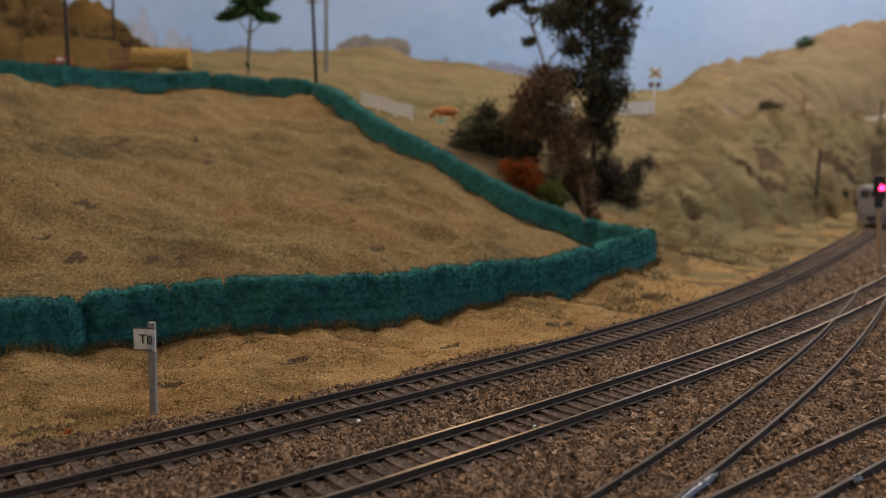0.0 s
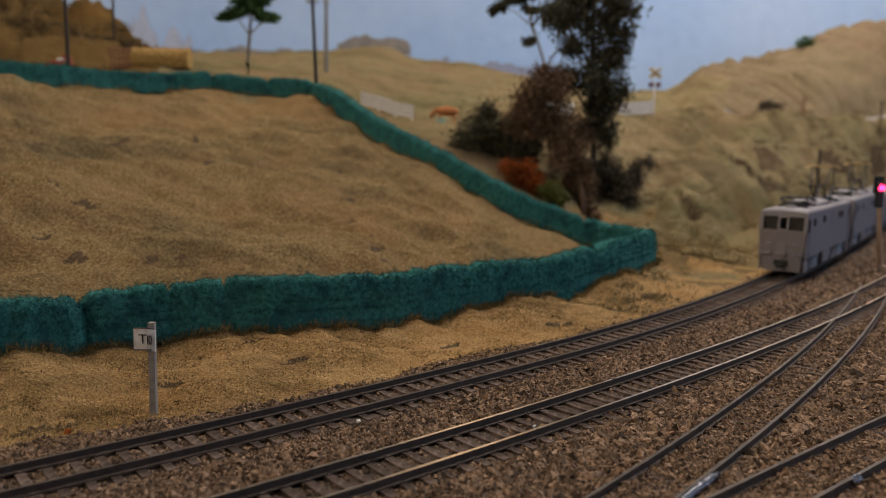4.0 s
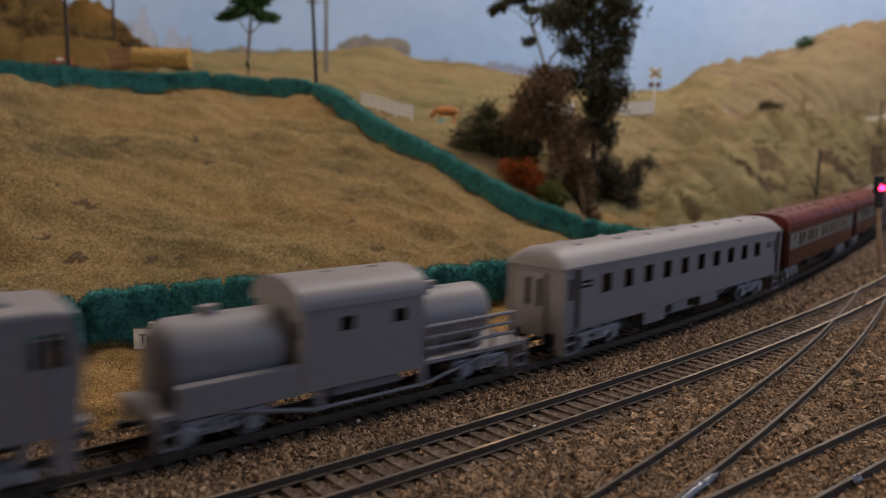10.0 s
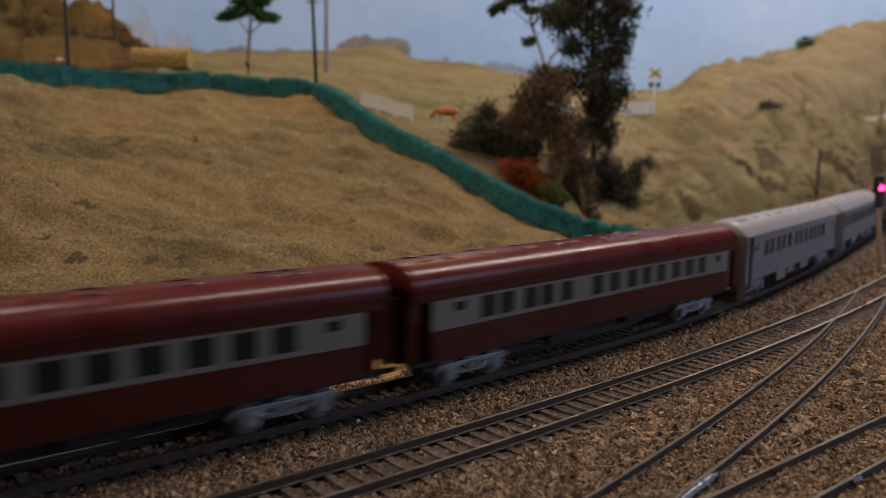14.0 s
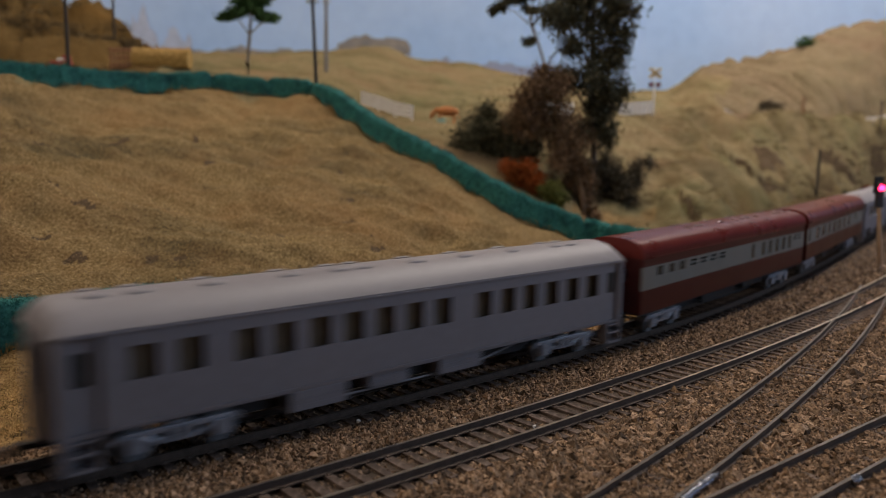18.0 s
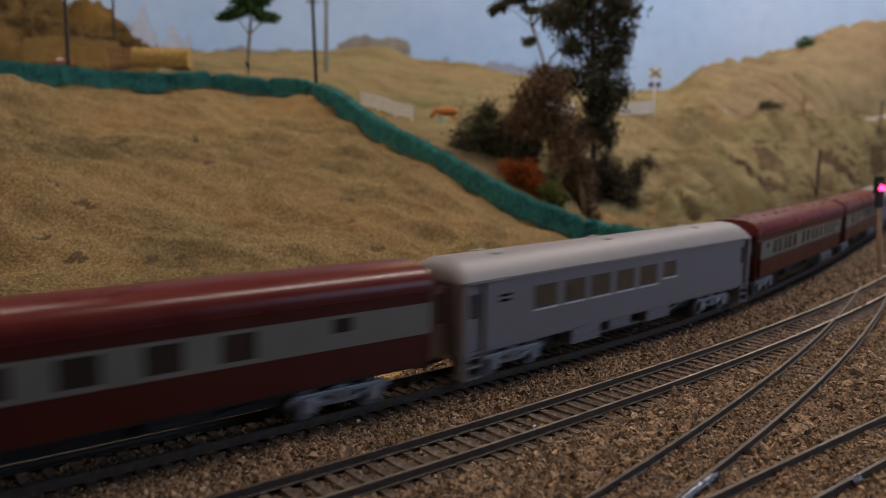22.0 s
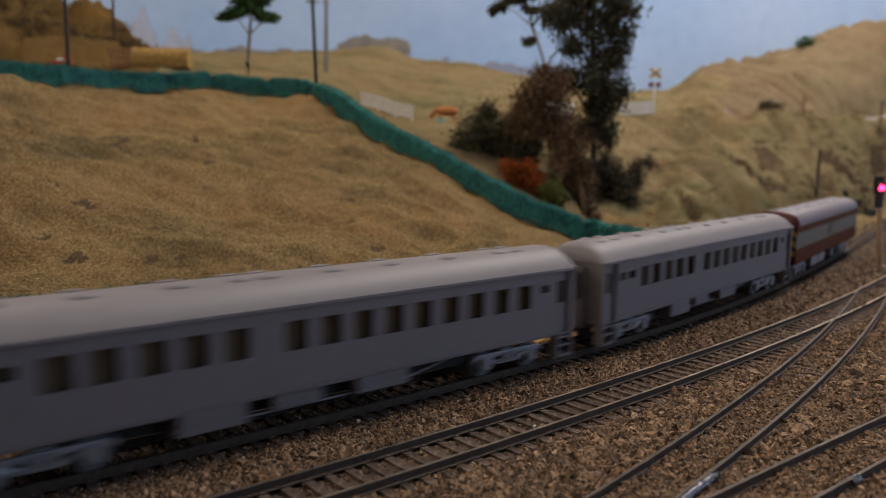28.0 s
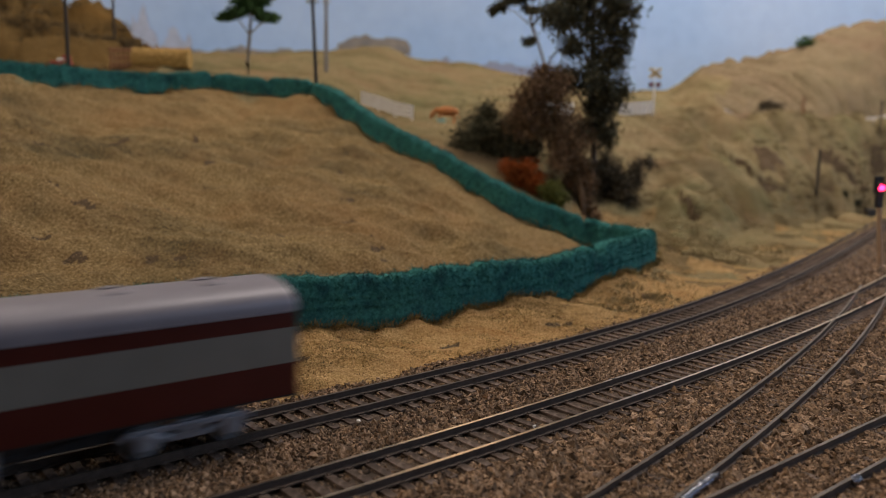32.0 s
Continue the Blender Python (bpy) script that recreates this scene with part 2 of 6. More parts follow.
def height_fit(z):
    """Drawing heights of the vehicles to the heights of these models."""
    z = z if z < 0 else float(np.interp(z, (0, 10, 16.9, 29.4, 41.3, 45.1, 58.5, 110), (0, 8.6, 12.9, 24.3, 35.6, 39.8, 49.0, 86)))
    return z if z < 12.9 else 12.9 + (z - 12.9) * FIT["tall"]


def narrowed(m):
    """Poses of parts on a vehicle follow the width of its model."""
    if FIT["on"]:
        m = m.copy()
        m.translation.x *= FIT["x"]
        m.translation.y *= FIT["y"]
    return m


def part(name, bm, material, parent=None, label="", smooth=False, at=None):
    """Links a bmesh, drawn in millimetres, as one mesh object under a thing or part."""
    if FIT["on"]:
        for v in bm.verts:
            v.co.x, v.co.z = v.co.x * FIT["x"], height_fit(v.co.z)
            if name != "wheelset":
                v.co.y *= FIT["y"]
    bmesh.ops.scale(bm, vec=(MM, MM, MM), verts=bm.verts)
    bmesh.ops.recalc_face_normals(bm, faces=bm.faces)
    me = bpy.data.meshes.new(name)
    bm.to_mesh(me)
    bm.free()
    me.materials.append(material)
    if smooth:
        me.polygons.foreach_set("use_smooth", [True] * len(me.polygons))
        me.set_sharp_from_angle(angle=radians(38))
    ob = new(name, me)
    if parent is not None:
        ob.parent = parent
    if at is not None:
        ob.matrix_basis = narrowed(at)
    if label:
        tagged(ob, label)
    return ob


def twin(name, src, parent, m, label=""):
    """Another object on the same mesh."""
    ob = new(name, src.data)
    ob.parent = parent
    ob.matrix_basis = narrowed(m)
    if label:
        tagged(ob, label)
    return ob


def at_mm(x, y, z, rx=0, ry=0, rz=0):
    return pose(x * MM, y * MM, z * MM, rx, ry, rz)


def box(bm, x0, x1, y0, y1, z0, z1, bevel=0.0):
    r = bmesh.ops.create_cube(bm, size=1.0)
    vs = r["verts"]
    for v in vs:
        v.co = Vector((x0 + (v.co.x + 0.5) * (x1 - x0), y0 + (v.co.y + 0.5) * (y1 - y0), z0 + (v.co.z + 0.5) * (z1 - z0)))
    if bevel:
        es = list({e for v in vs for e in v.link_edges})
        bmesh.ops.bevel(bm, geom=es, offset=bevel, segments=2, affect="EDGES", profile=0.6)
    return bm


def boxed(*a, **k):
    return box(bmesh.new(), *a, **k)


def rod(bm, a, b, r0, r1=None, n=8, caps=True):
    a, b = Vector(a), Vector(b)
    r1 = r0 if r1 is None else r1
    q = (b - a).to_track_quat("Z", "Y")
    rings = []
    for p, r in ((a, r0), (b, r1)):
        rings.append([bm.verts.new(p + q @ Vector((r * math.cos(2 * math.pi * i / n), r * math.sin(2 * math.pi * i / n), 0))) for i in range(n)])
    for i in range(n):
        bm.faces.new((rings[0][i], rings[0][(i + 1) % n], rings[1][(i + 1) % n], rings[1][i]))
    if caps:
        bm.faces.new(rings[0][::-1])
        bm.faces.new(rings[1])
    return bm


def rodded(*a, **k):
    return rod(bmesh.new(), *a, **k)


def pipe(bm, pts, radii, n=7):
    """A tube along points, with a radius at each."""
    pts = [Vector(p) for p in pts]
    rings = []
    for i, p in enumerate(pts):
        d = (pts[min(i + 1, len(pts) - 1)] - pts[max(i - 1, 0)]).normalized()
        q = d.to_track_quat("Z", "Y")
        rings.append([bm.verts.new(p + q @ Vector((radii[i] * math.cos(2 * math.pi * k / n), radii[i] * math.sin(2 * math.pi * k / n), 0))) for k in range(n)])
    for r0, r1 in zip(rings, rings[1:]):
        for k in range(n):
            bm.faces.new((r0[k], r0[(k + 1) % n], r1[(k + 1) % n], r1[k]))
    bm.faces.new(rings[0][::-1])
    bm.faces.new(rings[-1])
    return bm


def extrude_profile(bm, profile, x0, x1, closed=True):
    """A (y, z) outline carried from x0 to x1, with end caps."""
    a = [bm.verts.new((x0, y, z)) for y, z in profile]
    b = [bm.verts.new((x1, y, z)) for y, z in profile]
    n = len(profile)
    for i in range(n if closed else n - 1):
        bm.faces.new((a[i], a[(i + 1) % n], b[(i + 1) % n], b[i]))
    if closed:
        bm.faces.new(a[::-1])
        bm.faces.new(b)
    return bm


def pierced(bm, u0, u1, v0, v1, holes, place, thick):
    """A panel with real openings. place(u, v, w) gives the point; w runs from 0 (outside) to thick."""
    us = sorted({u0, u1, *[h[0] for h in holes], *[h[1] for h in holes]})
    vs = sorted({v0, v1, *[h[2] for h in holes], *[h[3] for h in holes]})
    verts = {}

    def vert(i, j, w):
        if (i, j, w) not in verts:
            verts[i, j, w] = bm.verts.new(place(us[i], vs[j], thick if w else 0.0))
        return verts[i, j, w]

    def solid(i, j):
        if not (0 <= i < len(us) - 1 and 0 <= j < len(vs) - 1):
            return False
        cu, cv = (us[i] + us[i + 1]) / 2, (vs[j] + vs[j + 1]) / 2
        return not any(h[0] < cu < h[1] and h[2] < cv < h[3] for h in holes)

    for i in range(len(us) - 1):
        for j in range(len(vs) - 1):
            if not solid(i, j):
                continue
            for w in (0, 1):
                bm.faces.new((vert(i, j, w), vert(i + 1, j, w), vert(i + 1, j + 1, w), vert(i, j + 1, w)))
            for di, dj, e in ((-1, 0, ((i, j), (i, j + 1))), (1, 0, ((i + 1, j), (i + 1, j + 1))),
                              (0, -1, ((i, j), (i + 1, j))), (0, 1, ((i, j + 1), (i + 1, j + 1)))):
                if not solid(i + di, j + dj):
                    (a, b), (c, d) = e
                    bm.faces.new((vert(a, b, 0), vert(c, d, 0), vert(c, d, 1), vert(a, b, 1)))
    return bm


def empty(name, m=None):
    ob = new(name)
    ob.empty_display_size = 0.01
    if m is not None:
        ob.matrix_basis = m
    return ob


# ---- plan: track centre lines in millimetres ----
HEADING = [(-9000, 0.0), (-720, 0.0), (-60, 38.2), (0, 39.0), (100, 40.9), (200, 42.4), (258, 44.2), (311, 46.4),
           (383, 49.4), (492, 52.1), (692, 54.7), (1031, 55.2), (1530, 0.0), (9000, 0.0)]
STEP = 2.0


def main_line():
    """Centre line of the main track as points every STEP mm from s = -5400 to 5800."""
    ss = np.arange(-5400.0, 5800.0, STEP)
    h = np.radians(np.interp(ss, [a for a, _ in HEADING], [b for _, b in HEADING]))
    x = np.concatenate([[0], np.cumsum(np.cos(h[:-1]) * STEP)])
    y = np.concatenate([[0], np.cumsum(np.sin(h[:-1]) * STEP)])
    k = int(round(5400 / STEP))
    return ss, x - x[k] - 119.0, y - y[k] + 204.0


LINE_S, LINE_X, LINE_Y = main_line()


def on_line(s):
    return np.interp(s, LINE_S, LINE_X), np.interp(s, LINE_S, LINE_Y)


def bowed(cx, cy, a0, a1):
    """A gently bowed centre line: quadratics in the run along it."""
    a = np.linspace(a0, a1, 220)
    return np.stack([np.polyval(cx, a), np.polyval(cy, a)], 1)


LINE_1 = np.stack(on_line(np.arange(-330, 1800, 6.0)), 1)
LINE_2 = bowed((-0.0001191, 0.795, -126.84), (0.0001225, 0.61086, 130.46), -220, 1150)
LINE_3 = bowed((-0.0001446, 0.70821, -69.34), (0.0001488, 0.70013, 71.32), -60, 596)
LINE_4 = bowed((0.0000591, 0.74987, -68.21), (-0.0000608, 0.65727, 70.15), -60, 640)
TRACKS = (LINE_1, LINE_2, LINE_3, LINE_4)


def resample(pts, step):
    d = np.concatenate([[0], np.cumsum(np.hypot(*np.diff(pts, axis=0).T))])
    s = np.arange(0, d[-1], step)
    p = np.stack([np.interp(s, d, pts[:, i]) for i in (0, 1)], 1)
    t = np.gradient(p, axis=0)
    t /= np.hypot(*t.T)[:, None]
    return p, t


# ---- land: break lines as (x / y, y, z) in millimetres, from the tracks back to the sky board ----
VERGE = [(-0.9, 230, 3), (-0.575, 308, 5), (-0.471, 331, 6), (-0.353, 350, 6), (-0.206, 363, 6), (-0.06, 389, 6), (0.049, 424, 6), (0.158, 465, 5),
         (0.23, 534, 5), (0.265, 603, 5), (0.301, 665, 4), (0.35, 750, 4), (0.406, 856, 4), (0.463, 960, 4), (0.513, 1070, 4), (0.561, 1200, 4), (0.75, 1420, 4)]
BROW = [(-0.9, 640, 145), (-0.554, 690, 140), (-0.512, 705, 139), (-0.464, 745, 139), (-0.415, 779, 139.5), (-0.344, 814, 141.5), (-0.274, 826, 140), (-0.203, 826, 138),
        (-0.161, 814, 135), (-0.133, 779, 123), (-0.062, 708, 87), (0.01, 669, 61), (0.082, 648, 38), (0.15, 690, 24), (0.192, 790, 22),
        (0.265, 800, 12), (0.301, 780, 26), (0.35, 840, 38), (0.406, 930, 42), (0.463, 1010, 38), (0.513, 1110, 38), (0.561, 1240, 30), (0.75, 1460, 38)]
BACK = [(-0.9, 850, 160), (-0.554, 850, 163), (-0.484, 840, 163), (-0.379, 850, 164), (-0.322, 870, 165), (-0.238, 1000, 168), (-0.161, 1010, 156),
        (-0.062, 1000, 122), (0.008, 985, 118), (0.114, 975, 116), (0.191, 985, 126), (0.255, 1045, 132), (0.339, 1100, 136),
        (0.452, 1180, 139), (0.55, 1280, 141), (0.75, 1560, 145)]
SHELF = [(-0.9, 900, 168), (-0.554, 900, 172), (-0.484, 900, 172), (-0.379, 970, 173), (-0.322, 1035, 174), (-0.238, 1080, 178), (-0.161, 1090, 170),
         (-0.062, 1090, 130), (0.008, 1080, 126), (0.114, 1070, 124), (0.191, 1090, 130), (0.255, 1140, 135), (0.339, 1190, 139),
         (0.452, 1270, 142), (0.55, 1360, 145), (0.75, 1640, 150)]
SKYLINE = [(-0.9, 1062, 300), (-0.548, 1062, 287), (-0.479, 1062, 276), (-0.438, 1065, 268), (-0.411, 1070, 248), (-0.378, 1085, 214), (-0.35, 1290, 220), (-0.322, 1475, 247),
           (-0.238, 1475, 246), (-0.133, 1475, 258), (-0.077, 1475, 263), (-0.007, 1475, 239), (0.077, 1475, 225), (0.148, 1475, 201),
           (0.239, 1490, 190), (0.281, 1534, 201), (0.315, 1534, 243), (0.356, 1534, 257), (0.425, 1534, 276), (0.465, 1534, 309), (0.538, 1534, 347), (0.75, 1700, 400)]


def across(line, u):
    a = np.array(line, float)
    return np.interp(u, a[:, 0], a[:, 1]), np.interp(u, a[:, 0], a[:, 2])


def fbm(x, y, size, octaves=4, seed=0):
    rng = np.random.RandomState(seed)
    out, amp = np.zeros_like(x), 1.0
    for o in range(octaves):
        g = rng.rand(257, 257) * 2 - 1
        g[256], g[:, 256] = g[0], g[:, 0]
        fx, fy = (x / size + 71.3 * o) % 256, (y / size + 37.7 * o) % 256
        ix, iy = fx.astype(int), fy.astype(int)
        tx, ty = fx - ix, fy - iy
        tx, ty = tx * tx * (3 - 2 * tx), ty * ty * (3 - 2 * ty)
        out += amp * ((g[ix, iy] * (1 - tx) + g[ix + 1, iy] * tx) * (1 - ty) + (g[ix, iy + 1] * (1 - tx) + g[ix + 1, iy + 1] * tx) * ty)
        amp, size = amp * 0.5, size / 2.0
    return out


BED_Z = -3.6
LAND_U = np.linspace(-0.85, 0.70, 480)
LAND_T = np.concatenate([np.linspace(0, 1, 60, endpoint=False), np.linspace(1, 2, 150, endpoint=False), np.linspace(2, 3, 50, endpoint=False),
                         np.linspace(3, 4, 30, endpoint=False), np.linspace(4, 5, 80, endpoint=False), np.linspace(5, 6, 14)])


def blur(a, n, axis):
    k = np.hanning(2 * n + 1)
    k /= k.sum()
    return np.apply_along_axis(lambda v: np.convolve(np.pad(v, n, mode="edge"), k, mode="valid"), axis, a)


PITS = [(-129, 247, 11, 3.0, 3.0), (3, 362, 9, 3, 2.5), (-27, 410, 10, 4, 3.5), (128, 484, 10, 4, 3), (-146, 340, 14, 4, 4.5), (-84, 344, 9, 3, 3), (62, 405, 12, 3.5, 3), (-60, 322, 9, 2.5, 2), (-103, 290, 7, 2.5, 2), (105, 450, 10, 3, 2.5), (-116, 238, 22, 5, 1.6), (-150, 232, 14, 4, 2.0)]


def land_grid():
    """Heights on a fan of columns: edge of the ballast, verge, brow, back, shelf, skyline and the drop behind it."""
    u = LAND_U
    lu = LINE_X / np.maximum(LINE_Y, 1.0)
    ok = (LINE_S > -330) & (LINE_S < 1800)
    start = np.interp(u, lu[ok], LINE_Y[ok])
    head = np.radians(np.interp(np.interp(u, lu[ok], LINE_S[ok]), [a for a, _ in HEADING], [b for _, b in HEADING]))
    edge = 16.8 + 2.5 * fbm(start * 1.0, u * 300, 14, 3, 21)
    rows = [(start + edge / np.cos(head - np.arctan(u) * 0), np.full_like(u, -3.4))]
    rows += [across(l, u) for l in (VERGE, BROW, BACK, SHELF, SKYLINE)]
    ys = [rows[0][0]]
    for y, _ in rows[1:]:
        ys.append(np.maximum(y, ys[-1] + 12))
    ys.append(ys[-1] + 200)
    zs = [z for _, z in rows] + [rows[-1][1] - 150]
    ys, zs = np.array(ys), np.array(zs)
    k = np.minimum(LAND_T.astype(int), 5)
    f = (LAND_T - k)[:, None]
    gy = ys[k] * (1 - f) + ys[k + 1] * f
    e = np.where((k == 1)[:, None], f, np.where((k == 4)[:, None], f ** 0.8, f))
    gz = zs[k] * (1 - e) + zs[k + 1] * e
    sm = blur(blur(gz, 4, 0), 4, 1)
    w = np.clip(LAND_T / 0.8, 0, 1)[:, None]
    gz = gz * (1 - w) + sm * w
    gx = u[None, :] * gy
    amp = np.clip(LAND_T - 0.05, 0, 1)[:, None]
    gz = gz + amp * (fbm(gx, gy, 62, 4, 1) * 5.0 + fbm(gx, gy, 15, 3, 2) * 1.3)
    gz = gz + np.clip(LAND_T * 3, 0, 1)[:, None] * fbm(gx, gy, 9, 3, 3) * 0.7
    low = (np.clip(LAND_T * 4, 0, 1) * np.clip((1.15 - LAND_T) * 4, 0, 1))[:, None]
    gz = gz + low * (fbm(gx * 0.6, gy, 24, 4, 81) * 1.9 - np.abs(fbm(gx * 0.5, gy, 17, 3, 83)) * 1.6 + 0.4)
    gz = gz + np.clip(LAND_T * 2 - 0.3, 0, 1)[:, None] * (fbm(gx * 0.35 + gy * 0.12, gy, 16, 4, 41) * 2.4 - np.abs(fbm(gx * 0.4, gy + gx * 0.2, 26, 3, 43)) * 1.6)
    pad = (np.clip((LAND_T - 1.05) * 4, 0, 1) * np.clip((2.1 - LAND_T) * 3, 0, 1))[:, None] * np.clip((0.16 - u[None, :]) / 0.1, 0, 1)
    fold = fbm(gx * 0.45 + gy * 0.25, gy * 1.1, 70, 4, 141)
    gz = gz + pad * (fold * 6.0 - np.abs(fbm(gx * 0.5 - gy * 0.2, gy * 1.2, 48, 4, 143)) * 6.5 + 2.5)
    right = np.clip((u[None, :] - 0.26) / 0.06, 0, 1) * np.clip(LAND_T - 1, 0, 1)[:, None]
    gz = gz - right * (np.abs(fbm(gx * 0.9 + gy * 0.5, gy * 0.35, 34, 4, 5)) * 24 - 8)
    # high where the ground turns dark brown: gullies, pits and bank patches
    brown_mask = np.zeros_like(gz)
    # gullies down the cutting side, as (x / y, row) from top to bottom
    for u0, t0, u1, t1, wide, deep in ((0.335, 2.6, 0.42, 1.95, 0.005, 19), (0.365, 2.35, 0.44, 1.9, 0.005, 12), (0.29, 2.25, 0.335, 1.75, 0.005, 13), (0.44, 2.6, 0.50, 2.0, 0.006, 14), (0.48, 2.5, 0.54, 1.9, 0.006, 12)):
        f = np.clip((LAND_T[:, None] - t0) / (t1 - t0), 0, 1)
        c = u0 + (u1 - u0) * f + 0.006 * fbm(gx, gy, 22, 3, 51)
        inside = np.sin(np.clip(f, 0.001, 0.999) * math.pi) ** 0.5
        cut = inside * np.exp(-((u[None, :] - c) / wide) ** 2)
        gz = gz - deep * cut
        brown_mask = np.maximum(brown_mask, cut * 0.8)
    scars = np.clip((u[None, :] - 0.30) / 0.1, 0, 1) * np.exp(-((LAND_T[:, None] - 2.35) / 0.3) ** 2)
    brown_mask = np.maximum(brown_mask, scars * (0.28 + 0.5 * fbm(gx, gy, 45, 4, 61)))
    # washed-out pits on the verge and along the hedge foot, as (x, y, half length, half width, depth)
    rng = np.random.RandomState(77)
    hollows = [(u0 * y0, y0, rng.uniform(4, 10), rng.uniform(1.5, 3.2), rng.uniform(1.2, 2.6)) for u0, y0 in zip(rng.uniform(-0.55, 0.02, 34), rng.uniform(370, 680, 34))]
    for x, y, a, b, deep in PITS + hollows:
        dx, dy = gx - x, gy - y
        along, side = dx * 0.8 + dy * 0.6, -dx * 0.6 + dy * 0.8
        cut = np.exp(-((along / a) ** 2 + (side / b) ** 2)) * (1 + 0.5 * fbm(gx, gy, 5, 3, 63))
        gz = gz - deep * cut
        brown_mask = np.maximum(brown_mask, cut * 0.85)
    gz[1:] = np.maximum(gz[1:], BED_Z + 0.7)
    lump = np.clip((-0.33 - u[None, :]) / 0.06, 0, 1) * np.clip(LAND_T - 3.8, 0, 1)[:, None]
    gz = gz + lump * (fbm(gx, gy, 60, 4, 7) * 20 - np.abs(fbm(gx * 1.3, gy * 0.6 + gx * 0.3, 42, 3, 9)) * 30 + 10)
    return gx, gy, gz, brown_mask


LAND_X, LAND_Y, LAND_Z, BROWN_MASK = land_grid()


def land_height(x, y):
    """Height of the scenery at a plan point, in millimetres."""
    u = x / y
    c = np.clip(np.interp(u, LAND_U, np.arange(len(LAND_U))), 0, len(LAND_U) - 1.001)
    i = int(c)
    f = c - i
    col_y = LAND_Y[:, i] * (1 - f) + LAND_Y[:, i + 1] * f
    col_z = LAND_Z[:, i] * (1 - f) + LAND_Z[:, i + 1] * f
    return float(np.interp(y, col_y, col_z))


def build_land():
    n, m = LAND_X.shape
    v = np.stack([LAND_X, LAND_Y, LAND_Z], -1).reshape(-1, 3) * MM
    i, j = np.meshgrid(np.arange(n - 1), np.arange(m - 1), indexing="ij")
    a = (i * m + j).ravel()
    f = np.stack([a, a + 1, a + m + 1, a + m], 1)
    ob = mesh_object("ground", v.tolist(), f.tolist(), M["turf"], smooth=True)
    # dyed patches: paddock, golden verge, faded field, hay-gold hill, mossy cutting
    for k in ("turf_verge", "turf_field", "turf_gold", "turf_moss", "turf_dark", "turf_rose"):
        ob.data.materials.append(M[k])
    wob = fbm(LAND_X, LAND_Y, 40, 4, 31)
    tt = LAND_T[:, None] + 0.10 * wob + 0 * LAND_X
    uu = LAND_U[None, :] + 0.012 * wob
    zone = np.where(tt < 1.0, 1, np.where(tt < 2.05, 0, 2))
    zone = np.where((tt >= 2.35) & (uu < -0.36), 3, zone)
    mossy = fbm(LAND_X * 0.8, LAND_Y, 38, 4, 33) + np.clip((uu - 0.30) / 0.08, -1, 0.6) + np.clip((tt - 0.6) * 0.9, -0.5, 0.35)
    zone = np.where((uu > 0.262) & (tt > 0.15) & (tt < 1.25), np.where(mossy > 0.15, 4, np.where(mossy > -0.35, 1, 0)), zone)
    zone = np.where((uu > 0.262) & (tt >= 1.25), 2, zone)
    zone = np.where((uu > 0.27) & (tt > 3.25) & (uu + 0.03 * fbm(LAND_X, LAND_Y, 90, 3, 71) > 0.33), 6, zone)
    zone = np.where(BROWN_MASK > 0.5, 5, zone)
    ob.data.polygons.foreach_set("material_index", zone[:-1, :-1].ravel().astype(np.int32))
    tagged(ob, "hilly scenery covered in straw-coloured sawdust turf", "ground", kind="structure")
    # flat bed under the tracks, and the board that carries all
    xs, ys = np.linspace(-900, 1700, 241), np.linspace(-250, 1700, 176)
    gx, gy = np.meshgrid(xs, ys, indexing="ij")
    gz = BED_Z + fbm(gx, gy, 18, 3, 11) * 0.35
    v = np.stack([gx, gy, gz], -1).reshape(-1, 3) * MM
    i, j = np.meshgrid(np.arange(240), np.arange(175), indexing="ij")
    a = (i * 176 + j).ravel()
    f = np.stack([a, a + 176, a + 177, a + 1], 1)
    ob = mesh_object("ballast_bed", v.tolist(), f.tolist(), M["ballast_bed"], smooth=True)
    tagged(ob, "brown-grey ballast bed between the tracks", "ballast", kind="structure")
    ob = part("baseboard", boxed(-5600, 7200, -900, 1840, -40, -6.2), M["board"])
    tagged(ob, "brown plywood baseboard under the layout", "baseboard", kind="structure")


build_land()


def build_room():
    for name, dims, mat, label in (
            ("floor", (-5800, 7400, -3000, 5200, -1140, -1100), "room_floor", "grey vinyl room floor"),
            ("ceiling", (-5800, 7400, -3000, 5200, 1320, 1360), "room_wall", "plain grey ceiling"),
            ("wall_south", (-5800, 7400, -3040, -3000, -1100, 1320), "room_wall", "plain grey room wall"),
            ("wall_north", (-5800, 7400, 5160, 5200, -1100, 1320), "room_wall", "plain grey room wall"),
            ("wall_west", (-5840, -5800, -3000, 5200, -1100, 1320), "room_wall", "plain grey room wall"),
            ("wall_east", (7400, 7440, -3000, 5200, -1100, 1320), "room_wall", "plain grey room wall")):
        tagged(part(name, boxed(*dims), M[mat]), label, name.split("_")[0], kind="structure")


